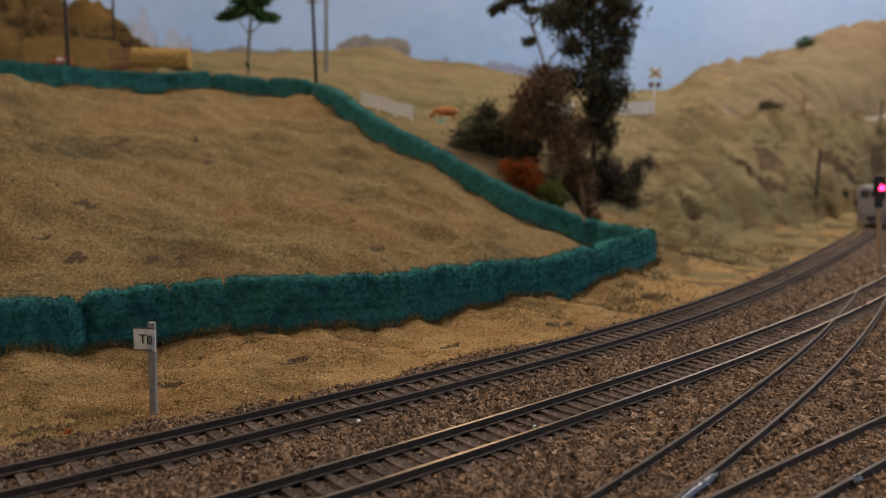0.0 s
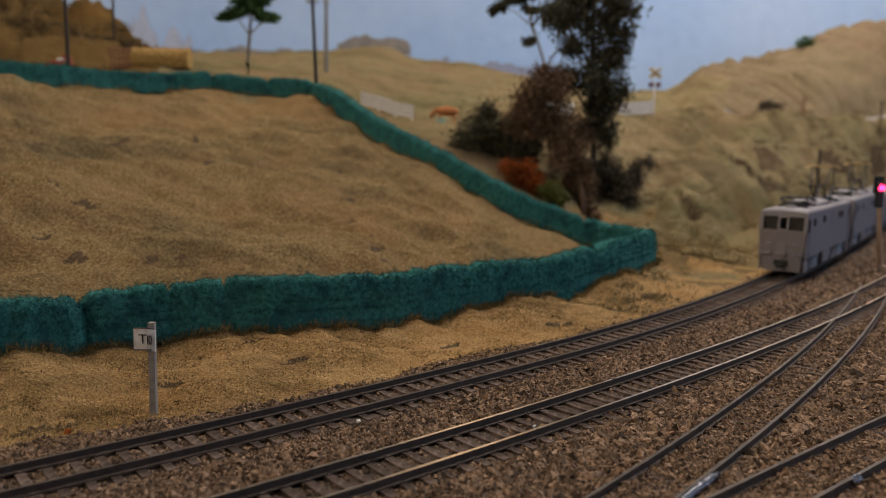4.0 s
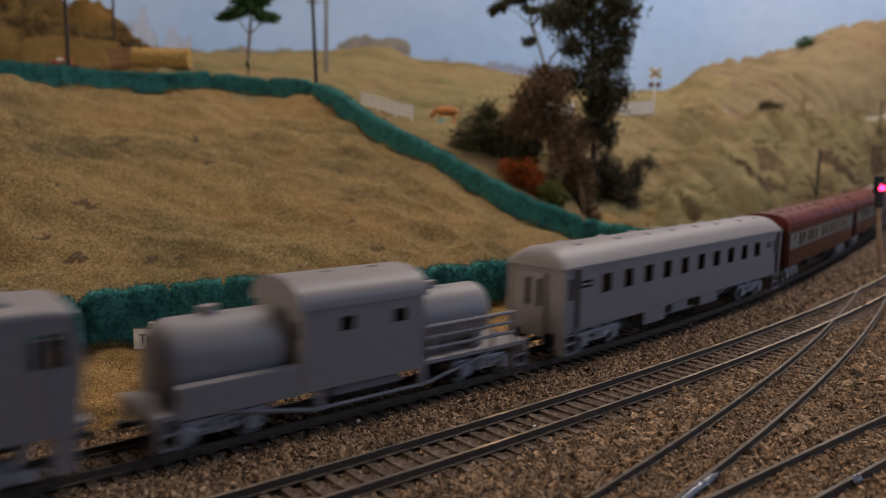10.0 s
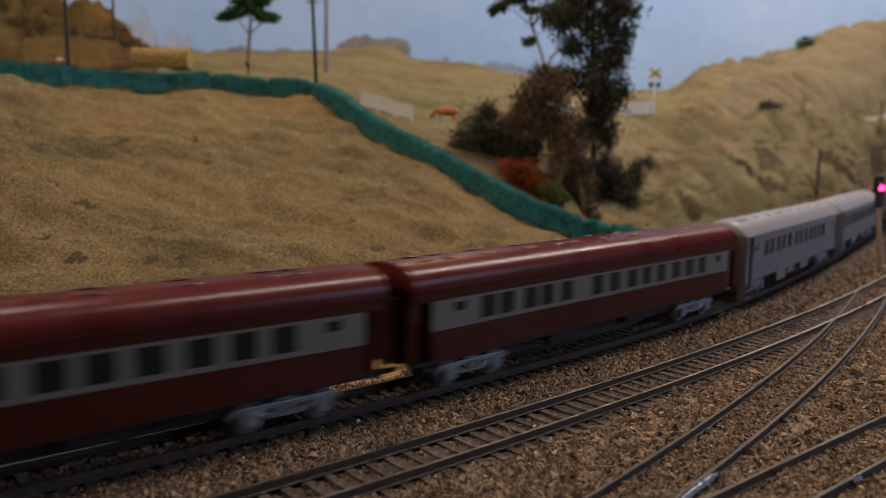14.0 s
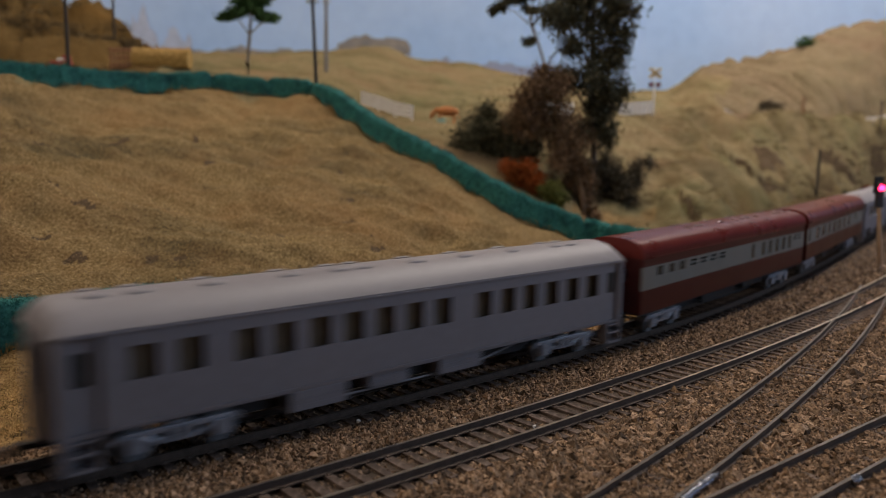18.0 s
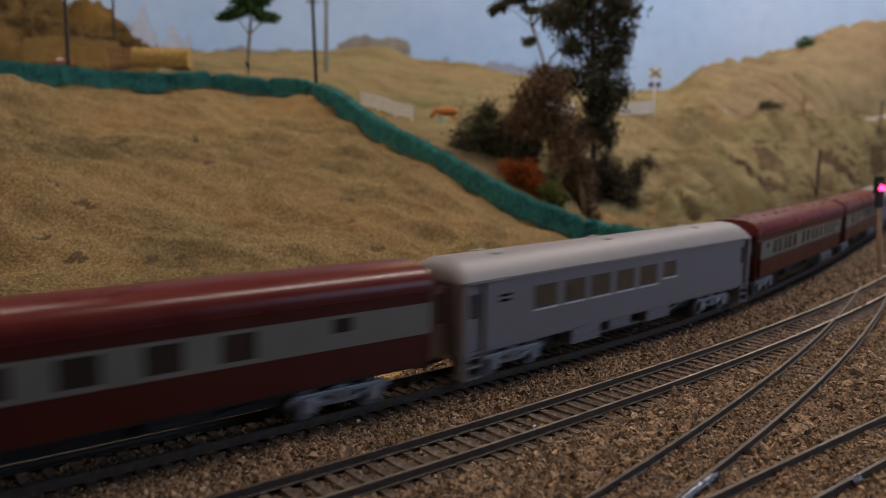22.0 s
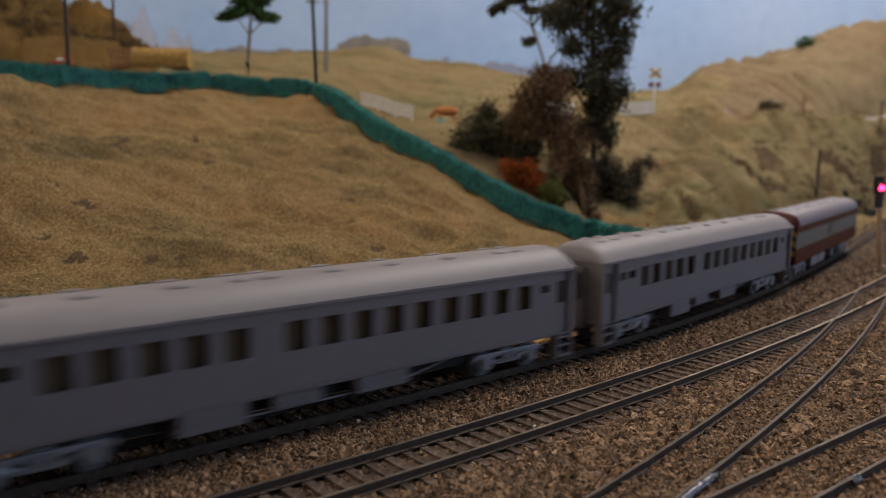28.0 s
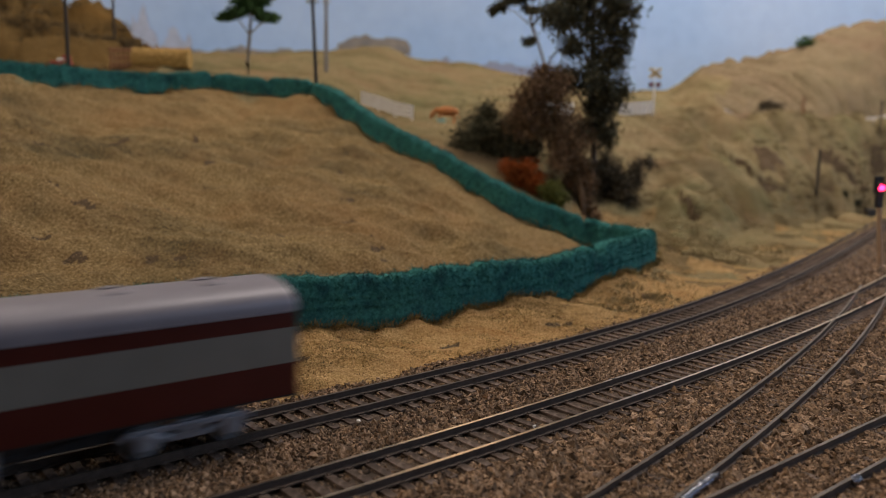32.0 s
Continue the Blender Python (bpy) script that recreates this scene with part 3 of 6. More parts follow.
def build_backdrop():
    ob = part("backdrop", boxed(-2200, 2200, 1860, 1872, -30, 560), M["sky"])
    tagged(ob, "sky board painted pale blue with faint clouds", "backdrop", kind="structure")

    def painted(name, u0, u1, base, top, mat, label, seed, rough):
        us = np.linspace(u0, u1, 60)
        w = np.sin(np.linspace(0.02, math.pi - 0.02, 60)) ** 0.22
        ztop = base + (top - base) * w * (0.72 + rough * fbm(us * 1857, us * 0 + seed, 26, 5, seed))
        bm = bmesh.new()
        lo = [bm.verts.new((a * 1857, 1857, base)) for a in us]
        hi = [bm.verts.new((a * 1857, 1857, max(z, base + 1))) for a, z in zip(us, ztop)]
        for i in range(59):
            bm.faces.new((lo[i], lo[i + 1], hi[i + 1], hi[i]))
        part(name, bm, M[mat], ob, label)

    painted("distant_hills", -0.05, 0.13, 230, 300, "far_hill", "distant hills painted in blue grey", 4, 0.15)
    painted("distant_tree", -0.395, -0.315, 270, 392, "far_tree", "faint grey tree painted on the sky board", 9, 0.5)
    painted("distant_scrub", -0.33, -0.16, 262, 312, "far_scrub", "dull scrub painted along the skyline", 13, 0.2)
    painted("distant_scrub", -0.135, -0.045, 290, 344, "far_scrub", "dull scrub painted along the skyline", 17, 0.16)


build_room()
build_backdrop()


# ---- tracks ----
RAIL = [(-1.25, -2.6), (1.25, -2.6), (1.25, -2.25), (0.35, -1.9), (0.35, -0.95), (0.55, -0.8), (0.55, 0.0), (-0.55, 0.0), (-0.55, -0.8), (-0.35, -0.95), (-0.35, -1.9), (-1.25, -2.25)]


def rail_mesh(name, p, t, offset, owner, label, head):
    nrm = np.stack([-t[:, 1], t[:, 0]], 1)
    c = p + nrm * offset
    k = len(RAIL)
    verts, faces = [], []
    for i in range(len(c)):
        for y, z in RAIL:
            q = c[i] + nrm[i] * y
            verts.append((q[0] * MM, q[1] * MM, z * MM))
    tops = []
    for i in range(len(c) - 1):
        for j in range(k):
            faces.append((i * k + j, i * k + (j + 1) % k, (i + 1) * k + (j + 1) % k, (i + 1) * k + j))
            tops.append(1 if j == 6 else 0)
    ob = mesh_object(name, verts, faces, M["rail"])
    ob.data.materials.append(M[head])
    ob.data.polygons.foreach_set("material_index", tops)
    ob.parent = owner
    tagged(ob, label)


def sleeper_mesh():
    bm = boxed(-1.45, 1.45, -15.5, 15.5, -4.2, -2.62, 0.2)
    for y in (-9.9, -7.4, 7.4, 9.9):
        box(bm, -0.6, 0.6, y - 0.45, y + 0.45, -2.7, -2.1)
    return bm


def build_track(line, near, label, head="railhead"):
    track = empty("railway_track")
    tagged(track, label, "track", group="parallel railway tracks", kind="structure")
    p, t = resample(line, 5.0)
    for side in (-8.8, 8.8):
        rail_mesh("rail", p, t, side, track, "dark weathered rail with a worn head", head)
    p, t = resample(line, 7.0)
    first = None
    rng = random.Random(5)
    for q, d in zip(p, t):
        if not (-0.72 < q[0] / max(q[1], 20.0) < 0.66 and q[1] > near):
            continue
        a = math.degrees(math.atan2(d[1], d[0])) + rng.uniform(-1.5, 1.5)
        m = at_mm(q[0] + rng.uniform(-0.2, 0.2), q[1], rng.uniform(-0.12, 0.06), 0, 0, a)
        if first is None:
            first = part("sleeper", sleeper_mesh(), M["sleeper"], track, at=m)
        else:
            twin("sleeper", first, track, m)
    return track


build_track(LINE_1, 150, "main railway track with dark rails and weathered sleepers")
build_track(LINE_2, 150, "second railway track with bright worn rail heads", "railbright")
build_track(LINE_3, 150, "diverging turnout track with dark rails")
build_track(LINE_4, 150, "near siding track with heavy dark rails")


# ---- scenery on the land ----
def merged_mesh(name, v, f, material, parent=None, kind="", label="", category="", smooth=False):
    """One mesh from arrays of points (mm) and equal-sided faces."""
    me = bpy.data.meshes.new(name)
    n, k = f.shape
    me.vertices.add(len(v))
    me.vertices.foreach_set("co", (np.asarray(v, np.float32) * MM).ravel())
    me.loops.add(n * k)
    me.loops.foreach_set("vertex_index", f.astype(np.int32).ravel())
    me.polygons.add(n)
    me.polygons.foreach_set("loop_start", np.arange(0, n * k, k, dtype=np.int32))
    me.polygons.foreach_set("use_smooth", [smooth] * n)
    me.update()
    me.validate()
    me.materials.append(material)
    ob = new(name, me)
    if parent is not None:
        ob.parent = parent
    return tagged(ob, label, category, kind=kind)


def blades(pos, direction, length, width, rng):
    """Thin triangles, one for each point."""
    n = len(pos)
    side = np.cross(direction, rng.normal(size=(n, 3)))
    side /= np.linalg.norm(side, axis=1)[:, None] + 1e-9
    a, b = pos - side * width[:, None] / 2, pos + side * width[:, None] / 2
    c = pos + direction * length[:, None]
    v = np.stack([a, b, c], 1).reshape(-1, 3)
    return v, np.arange(3 * n).reshape(-1, 3)


def hedge(points, height, width, seed, label):
    pts, _ = resample(np.array(points, float), 1.6)
    pts = np.stack([blur(pts[:, 0], 6, 0), blur(pts[:, 1], 6, 0)], 1)
    t = np.gradient(pts, axis=0)
    t /= np.hypot(*t.T)[:, None]
    nrm = np.stack([-t[:, 1], t[:, 0]], 1)
    base = np.array([land_height(x, y) for x, y in pts]) - 3.2
    base = blur(blur(base, 45, 0), 30, 0)
    s = np.arange(len(pts)) * 1.6
    top = height * (1 + 0.035 * fbm(s, s * 0 + seed, 50, 2, seed) + 0.045 * fbm(s, s * 0 + 9, 7, 3, seed + 1)
                    - 0.16 * np.exp(-(fbm(s, s * 0 + 3, 26, 1, seed + 2) / 0.05) ** 2))
    ends = np.clip(np.minimum(s, s[-1] - s) / 7.0, 0.0, 1) ** 0.5
    rng = np.random.RandomState(seed)
    m = 22
    ang = np.linspace(-0.35, math.pi + 0.35, m)
    ring_y, ring_z = np.cos(ang), np.sin(ang)
    ring_y = np.sign(ring_y) * np.abs(ring_y) ** 0.45
    ring_z = np.where(ring_z > 0, np.abs(ring_z) ** 0.55, ring_z * 0.4)
    rough = 1 + 0.13 * fbm(*np.meshgrid(s, ang * 9, indexing="ij"), 6, 3, seed + 3) + 0.05 * fbm(*np.meshgrid(s, ang * 9, indexing="ij"), 22, 2, seed + 4)
    half = width / 2 * rough * (0.45 + 0.55 * ends[:, None])
    off = ring_y[None, :] * half
    z = base[:, None] + (top * (0.5 + 0.5 * ends))[:, None] * (0.06 + 0.94 * ring_z[None, :]) * (0.93 + 0.07 * rough)
    P = np.stack([pts[:, 0:1] + nrm[:, 0:1] * off, pts[:, 1:2] + nrm[:, 1:2] * off, z], -1)
    n = len(pts)
    i, j = np.meshgrid(np.arange(n - 1), np.arange(m - 1), indexing="ij")
    a = (i * m + j).ravel()
    ob = empty("hedge", at_mm(pts[n // 2, 0], pts[n // 2, 1], base[n // 2]))
    tagged(ob, label, "hedge", group="teal fibre hedges round the paddock")
    inv = np.array([pts[n // 2, 0], pts[n // 2, 1], base[n // 2]])
    merged_mesh("foliage_core", P.reshape(-1, 3) - inv, np.stack([a, a + 1, a + m + 1, a + m], 1), M["hedge"], ob, smooth=True)
    # loose fibres standing out of the strip
    count = int(s[-1] * 110)
    ii, jj = rng.randint(0, n, count), rng.randint(1, m - 1, count)
    pos = P[ii, jj] + rng.normal(0, 0.5, (count, 3))
    out = np.stack([nrm[ii, 0] * ring_y[jj], nrm[ii, 1] * ring_y[jj], np.maximum(ring_z[jj], 0.1)], 1)
    d = out * 0.75 + rng.normal(0, 0.55, (count, 3))
    d /= np.linalg.norm(d, axis=1)[:, None]
    v, f = blades(pos - d * 1.0 - inv, d, rng.uniform(1.2, 3.9, count), rng.uniform(0.12, 0.36, count), rng)
    merged_mesh("loose_fibre", v, f, M["hedge"], ob, kind="stuff")
    # dry undergrowth along the foot
    count = int(s[-1] * 17)
    ii = rng.randint(0, n, count)
    sd = rng.choice([-1, 1], count, p=[0.75, 0.25])
    o = sd * (width / 2 * rng.uniform(0.85, 1.4, count))
    pos = np.stack([pts[ii, 0] + nrm[ii, 0] * o, pts[ii, 1] + nrm[ii, 1] * o, base[ii]], 1)
    pos[:, 2] = [land_height(a, b) - 0.4 for a, b in pos[:, :2]]
    pos[:, 2] += rng.uniform(0, 1.5, count)
    d = np.stack([nrm[ii, 0] * sd * 0.5, nrm[ii, 1] * sd * 0.5, np.ones(count)], 1) + rng.normal(0, 0.5, (count, 3))
    d /= np.linalg.norm(d, axis=1)[:, None]
    v, f = blades(pos - inv, d, rng.uniform(1.5, 6.0, count), rng.uniform(0.14, 0.4, count), rng)
    merged_mesh("undergrowth", v, f, M["weed"], ob, kind="stuff", label="dry weeds along the hedge foot")
    return ob


hedge([(-300, 215), (-240, 258), (-177, 309), (-152, 333)], 22.5, 13, 21, "teal fibre hedge beside the line, leaning end")
hedge([(-158, 331), (-124, 352), (-75, 366), (-23, 392), (21, 427), (73, 469), (123, 537), (161, 607)], 26.0, 13, 22, "long teal fibre hedge beside the main track")
hedge([(163, 606), (150, 628), (122, 642), (88, 646), (53, 646), (7, 669), (-44, 710), (-104, 780), (-134, 815)], 21.5, 14, 23, "teal fibre hedge climbing the slope")
hedge([(-134, 816), (-168, 827), (-205, 828), (-244, 826)], 20, 13, 24, "teal fibre hedge on the brow")
hedge([(-238, 826), (-280, 815), (-323, 781), (-358, 735), (-395, 712), (-470, 695)], 19.5, 13, 25, "teal fibre hedge along the top of the paddock")


def leaf_cloud(name, clumps, depth, y0, count, size, material, parent, seed, flat=1.0):
    """Small leaf flakes in uneven clumps; clumps are (x, z, radius) at y0, spread by depth."""
    rng = np.random.RandomState(seed)
    c = np.array(clumps, float)
    w = c[:, 2] ** 2
    k = rng.choice(len(c), count, p=w / w.sum())
    # twig ends inside each clump gather the flakes
    twigs = rng.normal(size=(len(c), 16, 3))
    twigs /= np.linalg.norm(twigs, axis=2)[..., None]
    twigs *= rng.uniform(0.25, 0.95, (len(c), 16, 1))
    tw = twigs[k, rng.randint(0, 16, count)]
    p = tw * c[k, 2:3] + rng.normal(0, 0.30, (count, 3)) * c[k, 2:3]
    dy = rng.uniform(-1, 1, len(c)) * depth
    pos = np.stack([c[k, 0] + p[:, 0], y0 + dy[k] + p[:, 1], c[k, 1] + p[:, 2] * flat], 1)
    u = rng.normal(size=(count, 3))
    u /= np.linalg.norm(u, axis=1)[:, None]
    v = np.cross(u, rng.normal(size=(count, 3)))
    v /= np.linalg.norm(v, axis=1)[:, None]
    s = rng.uniform(0.6, 1.5, count)[:, None] * size
    q = np.stack([pos - u * s, pos - v * s * 0.5, pos + u * s, pos + v * s * 0.5], 1)
    return merged_mesh(name, q.reshape(-1, 3), np.arange(4 * count).reshape(-1, 4), material, parent)


def plant(name, label, category, trunk, trunk_mat, limbs, clumps, y0, leaf, seed, count, size, depth=10, flat=1.0):
    """A tree or bush with absolute plan; trunk and limbs are lists of (x, y, z, radius)."""
    x, z = clumps[0][0], 0
    if trunk:
        x = trunk[0][0]
    base = Vector((x, y0, land_height(x, y0)))
    ob = empty(name, at_mm(*base))
    tagged(ob, label, category)
    clumps = [(a, b, r * 1.12) for a, b, r in clumps]
    if trunk:
        bm = bmesh.new()
        pipe(bm, [Vector(p[:3]) - base for p in trunk], [p[3] for p in trunk], 9)
        part("trunk", bm, M[trunk_mat], ob, smooth=True)
    for limb in limbs:
        bm = bmesh.new()
        pipe(bm, [Vector(p[:3]) - base for p in limb], [p[3] for p in limb], 6)
        part("limb", bm, M[trunk_mat], ob, smooth=True)
    crown = leaf_cloud("crown", [(a - base.x, b - base.z, r) for a, b, r in clumps], depth, 0.0, count, size, M[leaf], ob, seed, flat)
    tagged(crown, kind="stuff")
    return ob


EUC = [(111, 219, 17), (137, 232, 22), (168, 228, 19), (178, 206, 14), (150, 203, 15), (126, 192, 12), (168, 180, 17), (122, 160, 14), (149, 160, 18),
       (178, 146, 14), (158, 128, 18), (166, 104, 13), (147, 110, 13), (130, 252, 20), (165, 255, 20), (147, 275, 22)]
plant("tree", "tall dark eucalyptus tree with gaps in its crown", "tree",
      [(154, 830, 40, 4.2), (156, 830, 75, 3.6), (153, 832, 130, 3.2), (150, 830, 190, 2.6), (147, 830, 262, 1.4)], "bark",
      [[(153, 832, 130, 2), (168, 834, 165, 1.4), (176, 836, 200, 0.8)], [(151, 830, 170, 2), (130, 826, 200, 1.4), (113, 824, 222, 0.8)],
       [(154, 830, 100, 1.8), (165, 826, 118, 1.2), (178, 824, 146, 0.7)], [(153, 830, 120, 1.6), (136, 832, 145, 1.1), (122, 834, 162, 0.7)]],
      EUC, 830, "leaf", 31, 26000, 1.9, 14)
plant("tree", "bushy brown-leaved tree on the bank", "tree",
      [(137, 772, 18, 3.6), (134, 774, 50, 3.0), (122, 780, 90, 2.0), (104, 780, 130, 1.4)], "bark_warm",
      [[(126, 780, 80, 1.6), (112, 776, 100, 1.1), (84, 774, 138, 0.7)], [(132, 780, 56, 1.5), (126, 786, 80, 1.0), (124, 788, 100, 0.6)]],
      [(83, 142, 18), (107, 144, 19), (79, 117, 17), (103, 116, 22), (123, 98, 17), (112, 76, 14), (130, 60, 11), (95, 158, 12), (88, 128, 15), (136, 50, 13), (139, 34, 12), (145, 22, 10), (124, 82, 14), (134, 74, 12), (128, 66, 12)], 780, "leaf_brown", 32, 26000, 1.4, 12)
plant("bush", "dark green bush on the slope", "bush", [], "bark", [],
      [(32, 112, 18), (18, 94, 14), (44, 92, 19), (64, 100, 18), (81, 88, 18), (30, 78, 13), (62, 74, 13), (40, 122, 9), (48, 72, 12), (10, 84, 8), (70, 112, 14), (76, 74, 12), (55, 60, 10)], 800, "leaf", 33, 18000, 1.5, 10)
plant("bush", "orange autumn bush behind the hedge", "bush", [], "bark", [], [(60, 68, 10), (76, 65, 11), (86, 58, 7), (68, 54, 9), (80, 48, 8)], 740, "leaf_orange", 34, 6000, 1.2, 6)
plant("bush", "moss green bush behind the hedge", "bush", [], "bark", [], [(97, 50, 9), (108, 42, 7), (102, 38, 8)], 735, "leaf_moss", 35, 4000, 1.2, 5)
plant("bush", "dark shrub at the foot of the bank", "bush", [], "bark", [], [(170, 70, 17), (194, 62, 13), (184, 42, 14), (166, 38, 12), (204, 70, 8), (158, 56, 12), (180, 56, 16), (150, 44, 14), (168, 30, 12), (190, 38, 12), (178, 26, 10), (216, 76, 7), (200, 52, 9)], 835, "leaf_dusk", 36, 11000, 1.5, 10)
plant("bush", "near-black shrub under the tall tree", "bush", [], "bark", [], [(150, 56, 13), (140, 40, 12), (172, 50, 12), (120, 58, 10)], 850, "leaf", 43, 9000, 1.5, 8)
plant("tree", "thin leaning pine with few tufts", "tree",
      [(112, 900, 120, 1.6), (110, 900, 180, 1.5), (93, 900, 226, 1.2), (80, 900, 275, 0.8)], "bark_pale",
      [[(95, 900, 220, 0.7), (76, 898, 236, 0.5), (60, 898, 243, 0.3)], [(93, 900, 224, 0.6), (95, 902, 212, 0.4), (93, 902, 205, 0.3)]],
      [(58, 242, 8), (70, 250, 10), (84, 252, 9), (93, 240, 8), (92, 206, 7), (50, 236, 5), (78, 268, 12)], 900, "leaf", 37, 3500, 1.9, 6, 0.6)
plant("tree", "umbrella-shaped pine with a bare trunk", "tree",
      [(-231, 944, 150, 2.6), (-233, 944, 180, 2.2), (-230, 944, 210, 1.8), (-228, 944, 240, 1.2)], "bark_pale",
      [[(-230, 944, 212, 1.0), (-240, 942, 226, 0.7), (-250, 942, 234, 0.5)], [(-229, 944, 214, 1.0), (-216, 946, 226, 0.7), (-206, 946, 231, 0.5)]],
      [(-250, 233, 9), (-240, 238, 11), (-228, 243, 13), (-214, 236, 11), (-203, 229, 7), (-222, 252, 14), (-237, 250, 11), (-260, 229, 5)], 944, "leaf_green", 38, 8000, 1.7, 10, 0.5)
for x, y, r, mat, seed_no, lab in ((-459, 1300, 15, "leaf", 39, "round dark bush below the skyline"), (659, 1490, 13, "leaf_green", 40, "small green bush on the hill crest"),
                             (487, 1205, 12, "leaf_dusk", 41, "small dark bush beside the road"), (550, 1088, 5, "leaf", 42, "dull scrub on the cutting side"),
                             (583, 1115, 5, "leaf", 44, "brown scrub on the cutting side"), (-36, 760, 5, "leaf", 45, "tiny dark shrub by the hedge")):
    z = 149.0 if seed_no == 41 else land_height(x, y)
    plant("bush", lab, "bush", [], "bark", [], [(x, z + r * 0.6, r), (x - r * 0.7, z + r * 0.4, r * 0.7), (x + r * 0.8, z + r * 0.3, r * 0.7)], y, mat, seed_no, 900, 1.6, 3, 0.75)


def pole(x, y, top, radius, mat, label, arms=(), lean=0.0):
    z = land_height(x, y)
    ob = empty("utility_pole", at_mm(x, y, z))
    tagged(ob, label, "pole", group="poles along the line")
    h = top - z
    part("shaft", rodded((0, 0, -3), (lean, 0, h), radius, radius * 0.75, 10), M[mat], ob, smooth=True)
    for za in arms:
        arm = part("crossarm", boxed(-6 + lean * 0.9, 6 + lean * 0.9, -0.7, 0.7, za - z - 0.7, za - z + 0.7), M[mat], ob)
        for k in (-5, -2.5, 2.5, 5):
            part("insulator", rodded((k + lean * 0.9, 0, za - z + 0.6), (k + lean * 0.9, 0, za - z + 2.4), 0.6, 0.5, 7), M["white"], arm)
    return ob


pole(-354, 755, 262, 1.9, "pole", "dark wooden pole standing in the hedge", arms=(252,), lean=-1)
pole(-134, 833, 252, 2.0, "pole", "dark wooden pole with a crossarm", arms=(232, 243), lean=-5)
pole(-176, 1180, 300, 3.0, "pole_grey", "grey weathered pole in the field", arms=(290,))
pole(-411, 1000, 275, 1.8, "pole", "dark pole behind the golden hill", arms=(268,))
pole(478, 1015, 93, 1.9, "pole", "short dark pole beside the line")
pole(552, 1239, 172, 1.6, "timber", "reddish post by the road")
pole(690, 1270, 172, 1.6, "pole", "dark post at the road side")


def white_fence(pts, height, rails, label):
    """A white post-and-rail fence from post to post."""
    ob = empty("fence", at_mm(pts[0][0], pts[0][1], land_height(*pts[0])))
    tagged(ob, label, "fence", group="white roadside fences")
    o = Vector((pts[0][0], pts[0][1], land_height(*pts[0])))
    feet = [Vector((x, y, land_height(x, y))) - o for x, y in pts]
    for f in feet:
        part("post", boxed(f.x - 1.7, f.x + 1.7, f.y - 1, f.y + 1, f.z - 2, f.z + height + 0.8), M["white"], ob)
    for a, b in zip(feet, feet[1:]):
        for r in rails:
            z0, z1 = a.z + height * r, b.z + height * r
            bm = boxed(0, 1, -2.0, -1.1, -height * 0.135, height * 0.135)
            for v in bm.verts:
                f = v.co.x
                v.co = Vector((a.x + (b.x - a.x) * f, v.co.y + a.y + (b.y - a.y) * f, v.co.z + z0 + (z1 - z0) * f))
            part("rail", bm, M["white"], ob)


white_fence([(-104, 1000), (-84, 1000), (-63, 1000), (-42, 1000)], 17, (0.28, 0.6, 0.92), "white post-and-rail fence above the hedge")
white_fence([(228, 1050), (243, 1050), (257, 1050), (271, 1050)], 17, (0.28, 0.6, 0.92), "white post-and-rail fence at the crossing")
white_fence([(396, 1180), (412, 1180), (428, 1180)], 7, (0.5, 0.95), "low white guard rail on the road")
white_fence([(652, 1300), (685, 1302), (718, 1305), (752, 1308), (790, 1312)], 9, (0.5, 0.95), "white guard rail along the road")
white_fence([(88, 1000), (104, 1000), (122, 1000), (140, 1000), (158, 1000)], 17, (0.28, 0.6, 0.92), "white post-and-rail fence behind the trees")


def crossing_sign():
    x, y = 290, 1120
    z = land_height(x, y)
    ob = empty("crossing_sign", at_mm(x, y, z))
    tagged(ob, "level crossing sign with yellow crossed boards", "road sign")
    h = 193 - z
    part("post", rodded((0, 0, -2), (0, 0, h + 8), 1.1), M["white"], ob)
    for a in (38, -38):
        part("crossed_board", boxed(-10, 10, -0.6, 0.6, -2.2, 2.2), M["sign_yellow"], ob, at=pose(0, -0.0014, h * MM, 0, a, 0))
    for s in (-1, 1):
        lamp = part("warning_lamp", rodded((s * 5, -2.4, h - 16), (s * 5, 1, h - 16), 3.4, n=14), M["black"], ob)
        part("lens", rodded((s * 5, -2.8, h - 16), (s * 5, -2.3, h - 16), 2.2, n=14), M["farm_red"], lamp)


crossing_sign()


